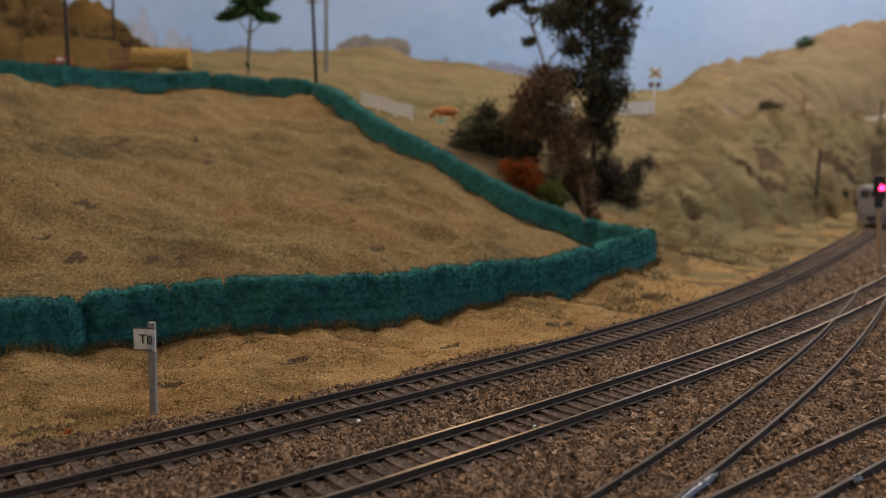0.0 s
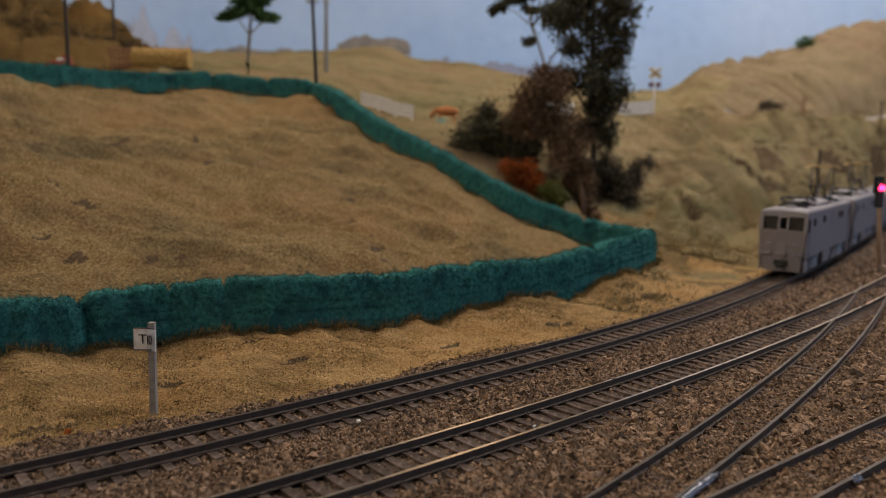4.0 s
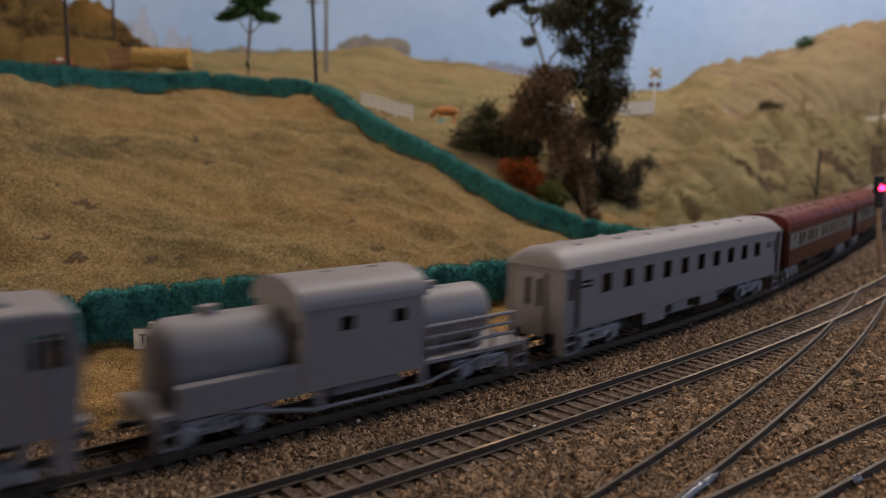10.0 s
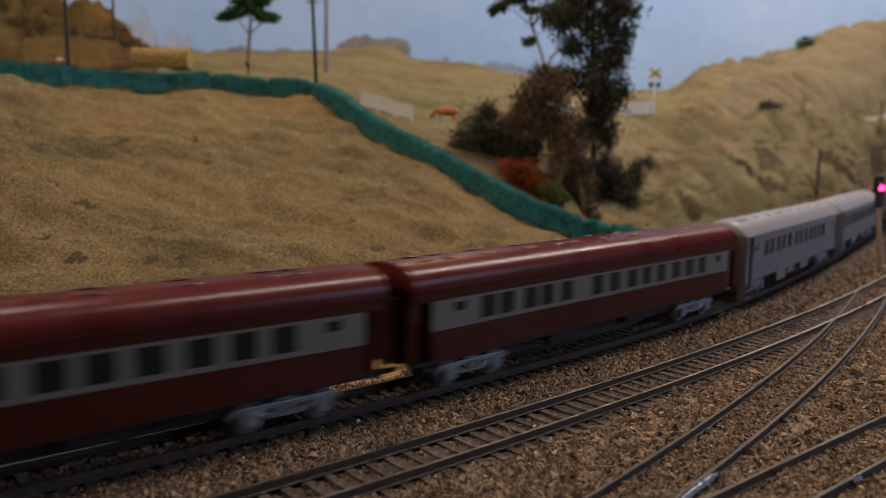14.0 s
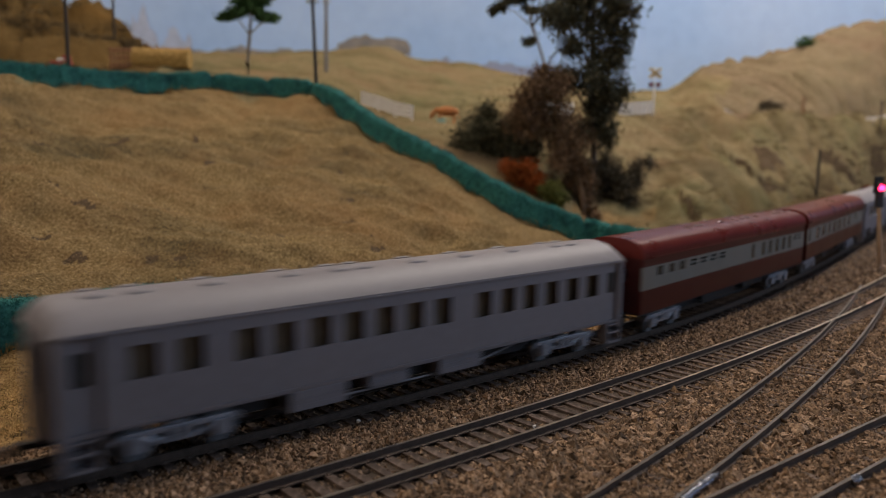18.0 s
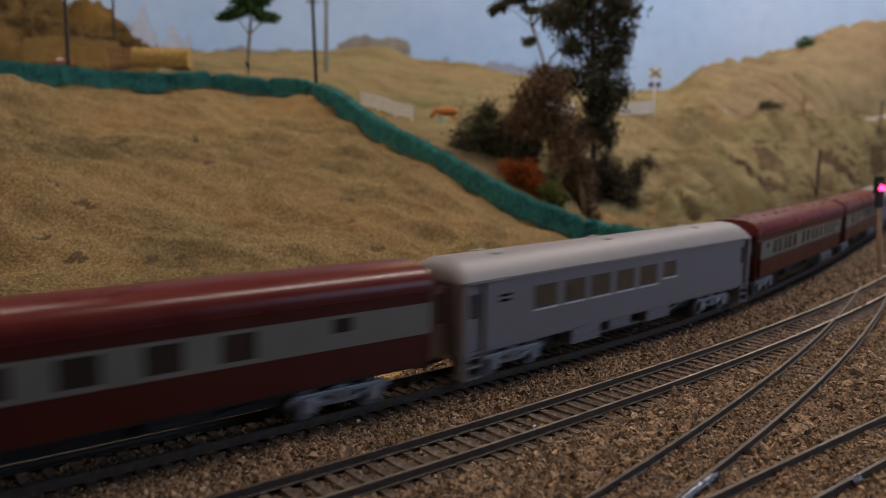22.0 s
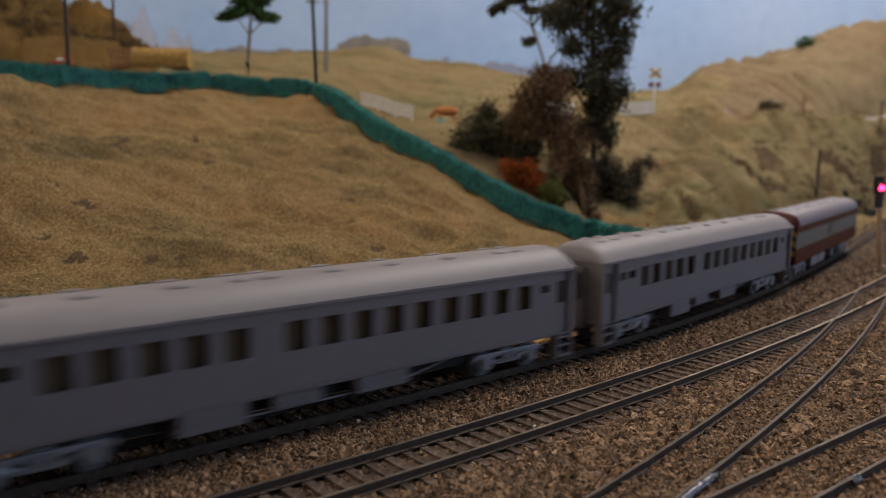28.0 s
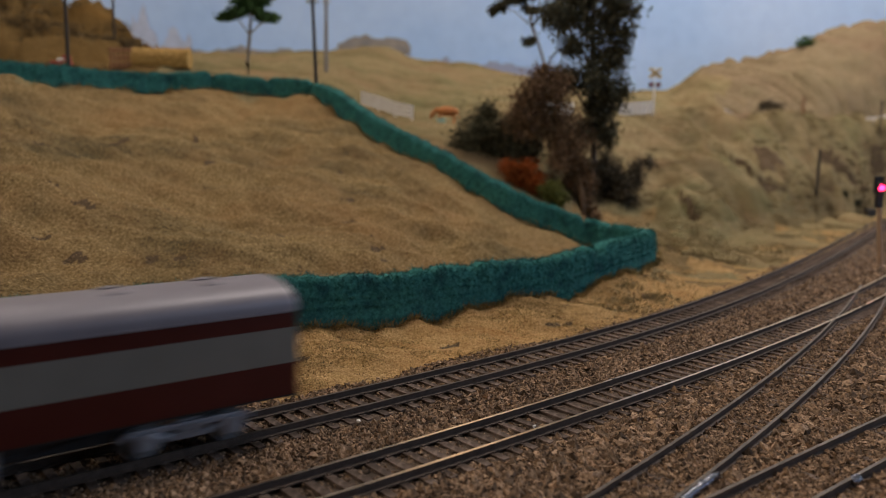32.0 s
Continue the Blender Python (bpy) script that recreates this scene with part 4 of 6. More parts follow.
def farm_things():
    # long hay stack with a crate-like gate at its end
    z = min(land_height(x, 868) for x in (-350, -310, -280))
    ob = empty("hay_bale", at_mm(-306, 868, z))
    tagged(ob, "long golden hay stack", "hay")
    bm = bmesh.new()
    prof = [(9 * math.cos(a), 12 + 11.5 * math.sin(a)) for a in np.linspace(-0.9, math.pi + 0.9, 16)]
    extrude_profile(bm, prof, -30, 30)
    bmesh.ops.subdivide_edges(bm, edges=[e for e in bm.edges if abs(e.verts[0].co.x - e.verts[1].co.x) > 10], cuts=14)
    for v in bm.verts:
        v.co += Vector(noise.noise_vector(v.co * 0.22)) * 1.3
    part("straw_body", bm, M["hay"], ob, smooth=True)
    rng = np.random.RandomState(3)
    a = rng.uniform(0, math.pi, 1500)
    pos = np.stack([rng.uniform(-30, 30, 1500), 9.5 * np.cos(a), 12 + 12 * np.sin(a)], 1)
    d = rng.normal(size=(1500, 3))
    d /= np.linalg.norm(d, axis=1)[:, None]
    v, f = blades(pos, d, rng.uniform(1, 4, 1500), rng.uniform(0.2, 0.5, 1500), rng)
    merged_mesh("straw", v, f, M["hay"], ob, kind="stuff")
    gx = -348
    gz_ = land_height(gx, 862)
    gate = empty("farm_gate", at_mm(gx, 862, gz_))
    tagged(gate, "reddish slatted farm gate against the hay", "gate")
    for k in range(5):
        part("slat", boxed(-10 + k * 5 - 1, -10 + k * 5 + 1, -0.8, 0.8, 0, 23), M["timber"], gate)
    for zz in (4, 12, 20):
        part("rail", boxed(-12, 12, -1.8, -0.8, zz - 1.2, zz + 1.2), M["timber"], gate)
    # small red and white trailer
    tx, ty = -404, 846
    tz = land_height(tx, ty)
    tr = empty("farm_trailer", at_mm(tx, ty, tz))
    tagged(tr, "small red and white farm trailer", "trailer")
    part("bed", boxed(-10, 10, -5, 5, 3, 8, 0.6), M["farm_red"], tr)
    part("load", boxed(-3, 6, -4, 4, 6, 11, 1.0), M["white"], tr)
    part("cab", boxed(3, 9, -4, 4, 8, 14, 1.0), M["farm_red"], tr)
    for x in (-6, 6):
        for s in (-1, 1):
            part("wheel", rodded((x, s * 4.6, 2.6), (x, s * 6.2, 2.6), 2.6, n=14), M["black"], tr)
    # ginger cow in the field
    cx, cy = 2, 1000
    cz = land_height(cx, cy)
    cow = empty("cow", at_mm(cx, cy, cz))
    tagged(cow, "ginger cow standing in the field", "cow")
    bm = bmesh.new()
    bmesh.ops.create_uvsphere(bm, u_segments=16, v_segments=10, radius=1.0)
    for v in bm.verts:
        v.co = Vector((v.co.x * 14, v.co.y * 5.4, 14.5 + v.co.z * 6.2 - 0.02 * v.co.x * 14))
    part("body", bm, M["cow"], cow, smooth=True)
    bm = bmesh.new()
    pipe(bm, [(-11, 0, 16), (-15, 0, 14), (-19, 0, 9), (-21, 0, 6)], [4, 3.2, 2.6, 1.8], 10)
    part("head", bm, M["cow"], cow, smooth=True)
    for x in (-9, 9):
        for s in (-1, 1):
            part("leg", rodded((x, s * 3, -1), (x, s * 3, 11), 1.2, 1.9), M["cow"], cow)
    part("tail", rodded((13.5, 0, 17), (15, 0, 6), 0.5, 0.7), M["cow"], cow)
    bx = part("water_trough", boxed(cx - 7 - 5, cx - 7 + 5, cy - 16, cy - 11, cz - 1.0, cz + 5, 0.8), M["teal"])
    tagged(bx, "small pale teal water trough in the field", "trough")


farm_things()


SIGN_AT = (-99.4, 264)


def track_sign():
    """White card on a grey post, lettered T10; its free edge curls back."""
    x, y = SIGN_AT
    z = land_height(x, y)
    ob = empty("track_sign", at_mm(x, y, z))
    tagged(ob, "white card sign on a grey wooden post", "sign")
    h = 30.0 - z
    bm = boxed(-1.1, 1.1, -1.1, 1.1, -3, h, 0.2)
    for v in bm.verts:
        v.co.x += (v.co.z / h) * 0.25
    part("post", bm, M["post"], ob)
    zs = (h - 9.4, h - 1.9)
    board = boxed(0, 1, 0, 0.4, 0, 1)
    bmesh.ops.subdivide_edges(board, edges=[e for e in board.edges if abs(e.verts[0].co.x - e.verts[1].co.x) > 0.5], cuts=12)
    for v in board.verts:
        u = v.co.x
        v.co = Vector((-5.4 + 7.6 * u - 0.5 * max(u - 0.6, 0) * 2, v.co.y - 1.9 + 2.0 * max(u - 0.55, 0) ** 1.6, zs[0] + (zs[1] - zs[0]) * v.co.z - 0.8 * u * u + 0.15))
    bd = part("board", board, M["sign_board"], ob, "curled white card")
    for s, e in ((zs[0], "bottom"), (zs[1], "top")):
        bm = boxed(-5.5, 0.6, -2.02, -1.6, s + 0.02, s + 0.3)
        part("dark_edge", bm, M["post_dark"], bd)
    for ch, xx, sx in (("T", -2.3, 1.0), ("1", -0.6, 0.75), ("0", 0.3, 0.5)):
        c = bpy.data.curves.new("letter", "FONT")
        c.body, c.size, c.extrude = ch, 4.7 * MM, 0.05 * MM
        c.align_x, c.align_y = "CENTER", "CENTER"
        c.materials.append(M["ink"])
        t = new("letter", c)
        t.parent = bd
        t.matrix_basis = at_mm(xx, -2.05 if sx == 1.0 else -2.0, h - 5.6 - (0.0 if sx == 1.0 else 0.35), 90, 0, 0 if sx == 1.0 else 8) @ Matrix.Diagonal((sx, 1, 1, 1))


track_sign()


def signal_mast():
    x, y = 357, 637
    z = -3.0
    ob = empty("signal_mast", at_mm(x, y, z))
    tagged(ob, "colour light signal showing red beside the track", "signal")
    part("post", rodded((0, 0, 0), (-5.5, 0, 50), 2.1, 1.7, 12), M["signal_post"], ob, "pale tan signal post", smooth=True)
    part("base", boxed(-4, 4, -4, 4, -1, 3, 0.6), M["signal_post"], ob)
    head = part("signal_head", boxed(-9.0, -3.6, -2.0, 2.0, 50, 66, 0.8), M["black"], ob, "black signal head")
    part("backing_plate", boxed(-10.0, -2.6, 1.9, 2.6, 61, 75, 1.2), M["black"], head)
    part("hood", rodded((-6.4, -3.8, 67.6), (-6.4, 2, 67.6), 2.9, 2.9, 14, caps=False), M["black"], head)
    bm = bmesh.new()
    bmesh.ops.create_uvsphere(bm, u_segments=18, v_segments=12, radius=2.4)
    bmesh.ops.translate(bm, vec=(-6.4, -2.8, 66.0), verts=bm.verts)
    part("red_lens", bm, M["lamp_red"], head, "glowing red lens", smooth=True)


signal_mast()


def line_side_bits():
    # dull metal sleeve round a rail joint, and a smaller one on the siding
    for (ax, ay), (bx, by), r, lab in (((64.4, 199.5), (81.0, 218.5), 1.35, "shiny metal sleeve on a rail"), ((118, 214.6), (121.5, 217.6), 1.5, "small grey clamp on a rail")):
        bm = bmesh.new()
        n = 12
        pts = [Vector((ax + (bx - ax) * i / n, ay + (by - ay) * i / n, -1.0 + 0.25 * math.sin(i * 2.1))) for i in range(n + 1)]
        o = pts[0].copy()
        pipe(bm, [p - o for p in pts], [r * (0.55 if i in (0, n) else 0.92 + 0.14 * math.sin(i * 3.7)) for i in range(n + 1)], 10)
        tagged(part("rail_sleeve", bm, M["glue"], at=at_mm(*o), smooth=True), lab, "rail clamp")
    # pale chips on the ballast, and a red-brown chip in a hollow of the verge
    for k, (x, y, r, mat, lab) in enumerate(((-27.7, 259.7, 0.9, "white", "white stone chip on the ballast"), (5.3, 264.2, 0.6, "white", "white stone chip on the ballast"),
                                             (32.1, 258.0, 0.7, "white", "white stone chip on the ballast"), (-120.3, 244.6, 1.3, "leaf_orange", "orange chip lying on the verge"))):
        rng = random.Random(60 + k)
        bm = bmesh.new()
        bmesh.ops.create_icosphere(bm, subdivisions=1, radius=r)
        for v in bm.verts:
            v.co *= rng.uniform(0.65, 1.25)
        z = land_height(x, y) + 0.4 if mat == "leaf_orange" else -2.3
        tagged(part("stone_chip", bm, M[mat], at=at_mm(x, y, z)), lab, "stone")
    ob = part("equipment_cabinet", boxed(-9, 9, -6, 6, 0, 13, 0.8), M["black"], at=at_mm(611, 1135, land_height(611, 1135) - 1, 0, 0, 20))
    tagged(ob, "dark lineside equipment cabinet", "cabinet")


line_side_bits()


# ---- ballast stones and turf crumbs ----
def near_line(p, line):
    """Signed offset (left positive) and distance of plan points to a centre line."""
    q, t = resample(line, 6.0)
    best = np.full(len(p), 1e9)
    side = np.zeros(len(p))
    for k in range(0, len(q), 40):
        d = p[:, None, :] - q[None, k:k + 40]
        dd = np.hypot(d[..., 0], d[..., 1])
        i = dd.argmin(1)
        m = dd[np.arange(len(p)), i]
        c = t[k:k + 40][i]
        dv = d[np.arange(len(p)), i]
        s = c[:, 0] * dv[:, 1] - c[:, 1] * dv[:, 0]
        upd = m < best
        best[upd], side[upd] = m[upd], s[upd]
    return best, side


def stones():
    rng = np.random.RandomState(8)
    count = 400000
    y = 170 * (930 / 170) ** rng.rand(count)
    x = y * rng.uniform(-0.62, 0.62, count)
    p = np.stack([x, y], 1)
    keep = rng.rand(count) < np.clip((y / 560) ** 1.0 + 0.3, 0, 1) * np.clip(320 / y, 0.45, 1)
    p = p[keep]
    d1, s1 = near_line(p, LINE_1)
    edge = 20 + 9 * np.clip((-60 - p[:, 0]) / 40, 0, 1) + 4.5 * fbm(p[:, 0], p[:, 1], 16, 3, 4)
    p, d1, s1 = p[s1 < edge], d1[s1 < edge], s1[s1 < edge]
    ok = np.ones(len(p), bool)
    inside, buried, ends = (np.zeros(len(p), bool) for _ in range(3))
    for line in TRACKS:
        d, s = (d1, s1) if line is LINE_1 else near_line(p, line)
        a = np.abs(s)
        ok &= ~((a > 7.4) & (a < 10.4) & (d < 30))
        if line is LINE_2:
            ok &= ~((a <= 7.4) & (d < 12) & (p[:, 1] < 300 + 60 * rng.rand(len(p))) & (rng.rand(len(p)) < 0.8))
        between = (a <= 7.4) & (d < 12)
        inside |= between
        if line is LINE_3 or line is LINE_4:
            buried |= between
        else:
            ends |= (a > 10.2) & (a < 17.5) & (d < 30) & (s < 0)
    ok &= ~(ends & (rng.rand(len(p)) < 0.3))
    ok &= ~(inside & ~buried & (rng.rand(len(p)) < 0.4))
    p, inside, s1, buried, ends = p[ok], inside[ok], s1[ok], buried[ok], ends[ok]
    n = len(p)
    # finer stone beside the main track, coarse lumps round the turnout
    coarse = np.clip((-s1 - 22) / 30, 0, 1)
    size = rng.gamma(4.0, 0.165, n) * np.where(inside, 0.6, 0.62 + 0.45 * coarse) * np.where(s1 > 0, 0.9, 1.0) + 0.28
    z = BED_Z + rng.uniform(0.0, 0.9, n) + np.where(buried, 0.25 + 0.7 * fbm(p[:, 0], p[:, 1], 9, 3, 16), np.where(inside, -0.5 - 0.3 * (s1 > -30), 0.1)) + 0.35 * fbm(p[:, 0], p[:, 1], 22, 2, 6)
    z = np.where(ends, z - 0.75, z)
    size = np.where(ends, size * 0.8, size)
    shape = np.array([(1, 0, 0), (-1, 0, 0), (0, 1, 0), (0, -1, 0), (0.2, 0.1, 1), (-0.1, 0, -1)], float)
    v = shape[None] * (1 + rng.uniform(-0.4, 0.4, (n, 6, 3))) + rng.normal(0, 0.22, (n, 6, 3))
    v[..., 0] *= rng.uniform(0.8, 1.5, n)[:, None]
    v[..., 2] *= rng.uniform(0.6, 1.0, n)[:, None]
    a = rng.uniform(0, 2 * math.pi, n)
    c, s = np.cos(a)[:, None], np.sin(a)[:, None]
    w = np.stack([v[..., 0] * c - v[..., 1] * s, v[..., 0] * s + v[..., 1] * c, v[..., 2]], -1)
    tilt = rng.normal(0, 0.35, (n, 2))
    w[..., 2] += w[..., 0] * tilt[:, 0:1] + w[..., 1] * tilt[:, 1:2]
    w = w * size[:, None, None] * 1.0 + np.concatenate([p, z[:, None]], 1)[:, None, :]
    faces = np.array([(0, 2, 4), (2, 1, 4), (1, 3, 4), (3, 0, 4), (2, 0, 5), (1, 2, 5), (3, 1, 5), (0, 3, 5)])
    f = (np.arange(n) * 6)[:, None, None] + faces[None]
    merged_mesh("ballast_stones", w.reshape(-1, 3), f.reshape(-1, 3), M["ballast"], kind="stuff", label="loose brown and grey ballast stones", category="ballast")


stones()


def turf_crumbs():
    """Coarse crumbs and short fibres on the verge and the near slope."""
    rng = np.random.RandomState(12)
    n, m = LAND_X.shape
    count = 190000
    t = np.concatenate([rng.uniform(0.03, 1.0, count * 6 // 10), 1 + rng.rand(count * 4 // 10) ** 1.6])
    ti = np.interp(t, LAND_T, np.arange(n))
    ui = np.interp(rng.uniform(-0.62, 0.5, count), LAND_U, np.arange(m))
    i, j = np.clip(ti.astype(int), 0, n - 2), np.clip(ui.astype(int), 0, m - 2)
    a, b = (ti - i)[:, None], (ui - j)[:, None]
    G = np.stack([LAND_X, LAND_Y, LAND_Z], -1)
    pos = G[i, j] * (1 - a) * (1 - b) + G[i + 1, j] * a * (1 - b) + G[i, j + 1] * (1 - a) * b + G[i + 1, j + 1] * a * b
    # the crumbs lie in drifts
    drift = fbm(pos[:, 0] * 0.7, pos[:, 1], 13, 4, 91) + rng.normal(0, 0.35, count)
    pos = pos[drift > 0.12]
    count = len(pos)
    d = rng.normal(0, 0.7, (count, 3)) + np.array([0, -0.2, 0.75])
    d /= np.linalg.norm(d, axis=1)[:, None]
    v, f = blades(pos - d * 0.1, d, rng.uniform(0.3, 1.5, count), rng.uniform(0.14, 0.42, count), rng)
    merged_mesh("turf_crumbs", v, f, M["crumb"], kind="stuff", label="straw-coloured turf crumbs and fibres", category="grass")


turf_crumbs()


def slope_tufts(name, us, ts, clumps, per, size, mat, seed, label):
    """Uneven tufts of dry scrub on part of the land, gathered in drifts."""
    rng = np.random.RandomState(seed)
    n, m = LAND_X.shape
    G = np.stack([LAND_X, LAND_Y, LAND_Z], -1)
    cu, ct = rng.uniform(*us, clumps * 4), rng.uniform(*ts, clumps * 4)
    i = np.clip(np.interp(ct, LAND_T, np.arange(n)).astype(int), 0, n - 1)
    j = np.clip(np.interp(cu, LAND_U, np.arange(m)).astype(int), 0, m - 1)
    c = G[i, j]
    score = fbm(c[:, 0] * 0.6, c[:, 1], 60, 4, seed + 1) + rng.normal(0, 0.25, len(c))
    c = c[np.argsort(-score)[:clumps]]
    wide = rng.uniform(0.6, 1.7, clumps) * size
    k = np.repeat(np.arange(clumps), per)
    pos = c[k] + rng.normal(0, 1, (len(k), 3)) * np.stack([wide * 1.5, wide, wide * 0.2], 1)[k]
    d = rng.normal(0, 0.6, (len(k), 3)) + np.array([0, -0.25, 0.8])
    d /= np.linalg.norm(d, axis=1)[:, None]
    v, f = blades(pos - d * 0.6, d, rng.uniform(0.5, 1.6, len(k)) * size * 0.8, rng.uniform(0.2, 0.6, len(k)) * size * 0.4, rng)
    merged_mesh(name, v, f, M[mat], kind="stuff", label=label, category="scrub")


slope_tufts("dry_scrub", (0.24, 0.60), (0.35, 3.2), 620, 60, 3.2, "tuft_brown", 201, "brown dry scrub tufts on the cutting slope")
slope_tufts("grass_tufts", (0.22, 0.60), (0.2, 3.2), 700, 60, 3.6, "tuft_straw", 203, "pale straw grass tufts on the cutting slope")
slope_tufts("hill_scrub", (-0.62, -0.36), (2.9, 4.98), 130, 90, 7.0, "tuft_brown", 205, "brown scrub tufts in drifts on the golden hill")
slope_tufts("verge_scrub", (-0.60, 0.30), (0.12, 0.95), 260, 40, 1.5, "tuft_brown", 207, "short brown weeds on the verge")


# ---- the train: vehicles drawn nose towards +x, rail tops at z = 0, millimetres ----
def arch(w, z0, z1, n=18, power=2.6):
    """Outline of a vaulted roof, from +w to -w."""
    out = []
    if power < 0:
        for i in range(n + 1):
            y = math.cos(math.pi * i / n)
            out.append((w * y, z0 + (z1 - z0) * (0.10 + 0.90 * (1 - abs(y) ** -power))))
        return [(w, z0)] + out + [(-w, z0)]
    for i in range(n + 1):
        a = math.pi * i / n
        c, s = math.cos(a), math.sin(a)
        out.append((w * math.copysign(abs(c) ** (2 / power), c), z0 + (z1 - z0) * abs(s) ** (2 / power)))
    return out


def vault(x0, x1, w, z0, z1, end=0.0, power=2.6, thick=1.0):
    """A roof shell; end: length of the domed ends."""
    bm = bmesh.new()
    if end:
        ts = [0.0, 0.12, 0.3, 0.55, 0.8, 1.0]
        prof = [(x0 + end * t, math.sqrt(1 - (1 - t) ** 2)) for t in ts]
        prof += [(x1 - (x - x0), k) for x, k in prof[::-1]]
    else:
        prof = [(x0, 1.0), (x1, 1.0)]
    rings = []
    for x, k in prof:
        k2 = 0.35 + 0.65 * k
        rings.append([bm.verts.new((x, y * (0.9 + 0.1 * k), z0 + (z - z0) * k2)) for y, z in arch(w, z0, z1, 22, power)])
    for a, b in zip(rings, rings[1:]):
        for i in range(len(a) - 1):
            bm.faces.new((a[i], a[i + 1], b[i + 1], b[i]))
        bm.faces.new((a[-1], a[0], b[0], b[-1]))
    bm.faces.new(rings[0])
    bm.faces.new(rings[-1][::-1])
    return bm


def wheel_mesh():
    bm = bmesh.new()
    for y in (-8.2, 8.2):
        s = 1 if y > 0 else -1
        rod(bm, (0, y - 1.2 * s, 0), (0, y + 1.2 * s, 0), 5.6, 5.6, 16)
        rod(bm, (0, y - 1.9 * s, 0), (0, y - 1.2 * s, 0), 6.4, 6.4, 16)
    rod(bm, (0, -9.5, 0), (0, 9.5, 0), 0.9)
    return bm


def bogie(parent, x, base=26.0, wheels=True, strut=False):
    """A bogie: side frames with boxes and springs, bolster, wheelsets."""
    h = base / 2
    bm = bmesh.new()
    for s in (-1, 1):
        y0, y1 = sorted((s * 12.6, s * 14.6))
        box(bm, -h - 5, h + 5, y0, y1, 8.4, 10.8, 0.4)
        box(bm, -h * 0.5, h * 0.5, y0, y1, 4.6, 6.4, 0.4)
        for k in (-1, 1):
            rod(bm, (k * h * 0.5, s * 13.6, 5.4), (k * (h - 1), s * 13.6, 9.2), 1.0, n=6)
            box(bm, k * h - 2.6, k * h + 2.6, *sorted((s * 12.8, s * 16.0)), 3.4, 9.4, 0.5)
        for k in (-3.2, 0, 3.2):
            rod(bm, (k, s * 14.6, 5.8), (k, s * 14.6, 9.6), 1.35, n=8)
        box(bm, -h - 6.5, -h - 5, *sorted((s * 9, s * 14.6)), 7.4, 9.4)
        box(bm, h + 5, h + 6.5, *sorted((s * 9, s * 14.6)), 7.4, 9.4)
        if strut:
            for k in (-1, 1):
                box(bm, k * h - 3.2, k * h + 3.2, *sorted((s * 13, s * 17.2)), 3.0, 10.5, 0.8)
                rod(bm, (k * (h - 4), s * 16.4, 17.0), (k * (h - 12), s * 16.4, 4.0), 1.5, n=6)
                rod(bm, (k * (h + 3), s * 16.4, 4.0), (k * (h + 11), s * 16.4, 17.0), 1.5, n=6)
                box(bm, *sorted((k * (h + 6), k * (h + 13))), *sorted((s * 14, s * 17)), 3.2, 7.0, 0.6)
    box(bm, -3, 3, -13, 13, 7.4, 17.2 if strut else 12.0)
    b = part("bogie", bm, M["bogie"], parent, "pale grey cast bogie", at=at_mm(x, 0, 0))
    first = None
    for k in (-h, h):
        m = at_mm(k, 0, 5.6)
        if first is None:
            first = part("wheelset", wheel_mesh(), M["print_dark"], b, at=m, smooth=True)
        else:
            twin("wheelset", first, b, m)
    return b


def coupler(parent, x):
    d = 1 if x > 0 else -1
    bm = boxed(*sorted((x - 4 * d, x + 6 * d)), -1.2, 1.2, 8.5, 10.5, 0.3)
    box(bm, *sorted((x + 4.5 * d, x + 7.5 * d)), -2.4, 2.4, 7.6, 11.4, 0.4)
    part("coupler", bm, M["black"], parent)


def side_place(y):
    """Panel in the side plane at y; thickness goes inwards."""
    s = 1 if y > 0 else -1
    return lambda u, v, w: Vector((u, y - s * w, v))


def vent_mesh():
    bm = bmesh.new()
    bmesh.ops.create_uvsphere(bm, u_segments=10, v_segments=6, radius=1.0)
    for v in bm.verts:
        v.co = Vector((v.co.x * 4.0, v.co.y * 2.4, max(v.co.z, -0.2) * 0.9 + 0.1))
    return bm


def roof_z(y, w, z0, z1, power=2.6):
    if power < 0:
        return z0 + (z1 - z0) * (0.10 + 0.90 * (1 - (abs(y) / w) ** -power))
    return z0 + (z1 - z0) * (1 - (abs(y) / w) ** power) ** (1 / power)


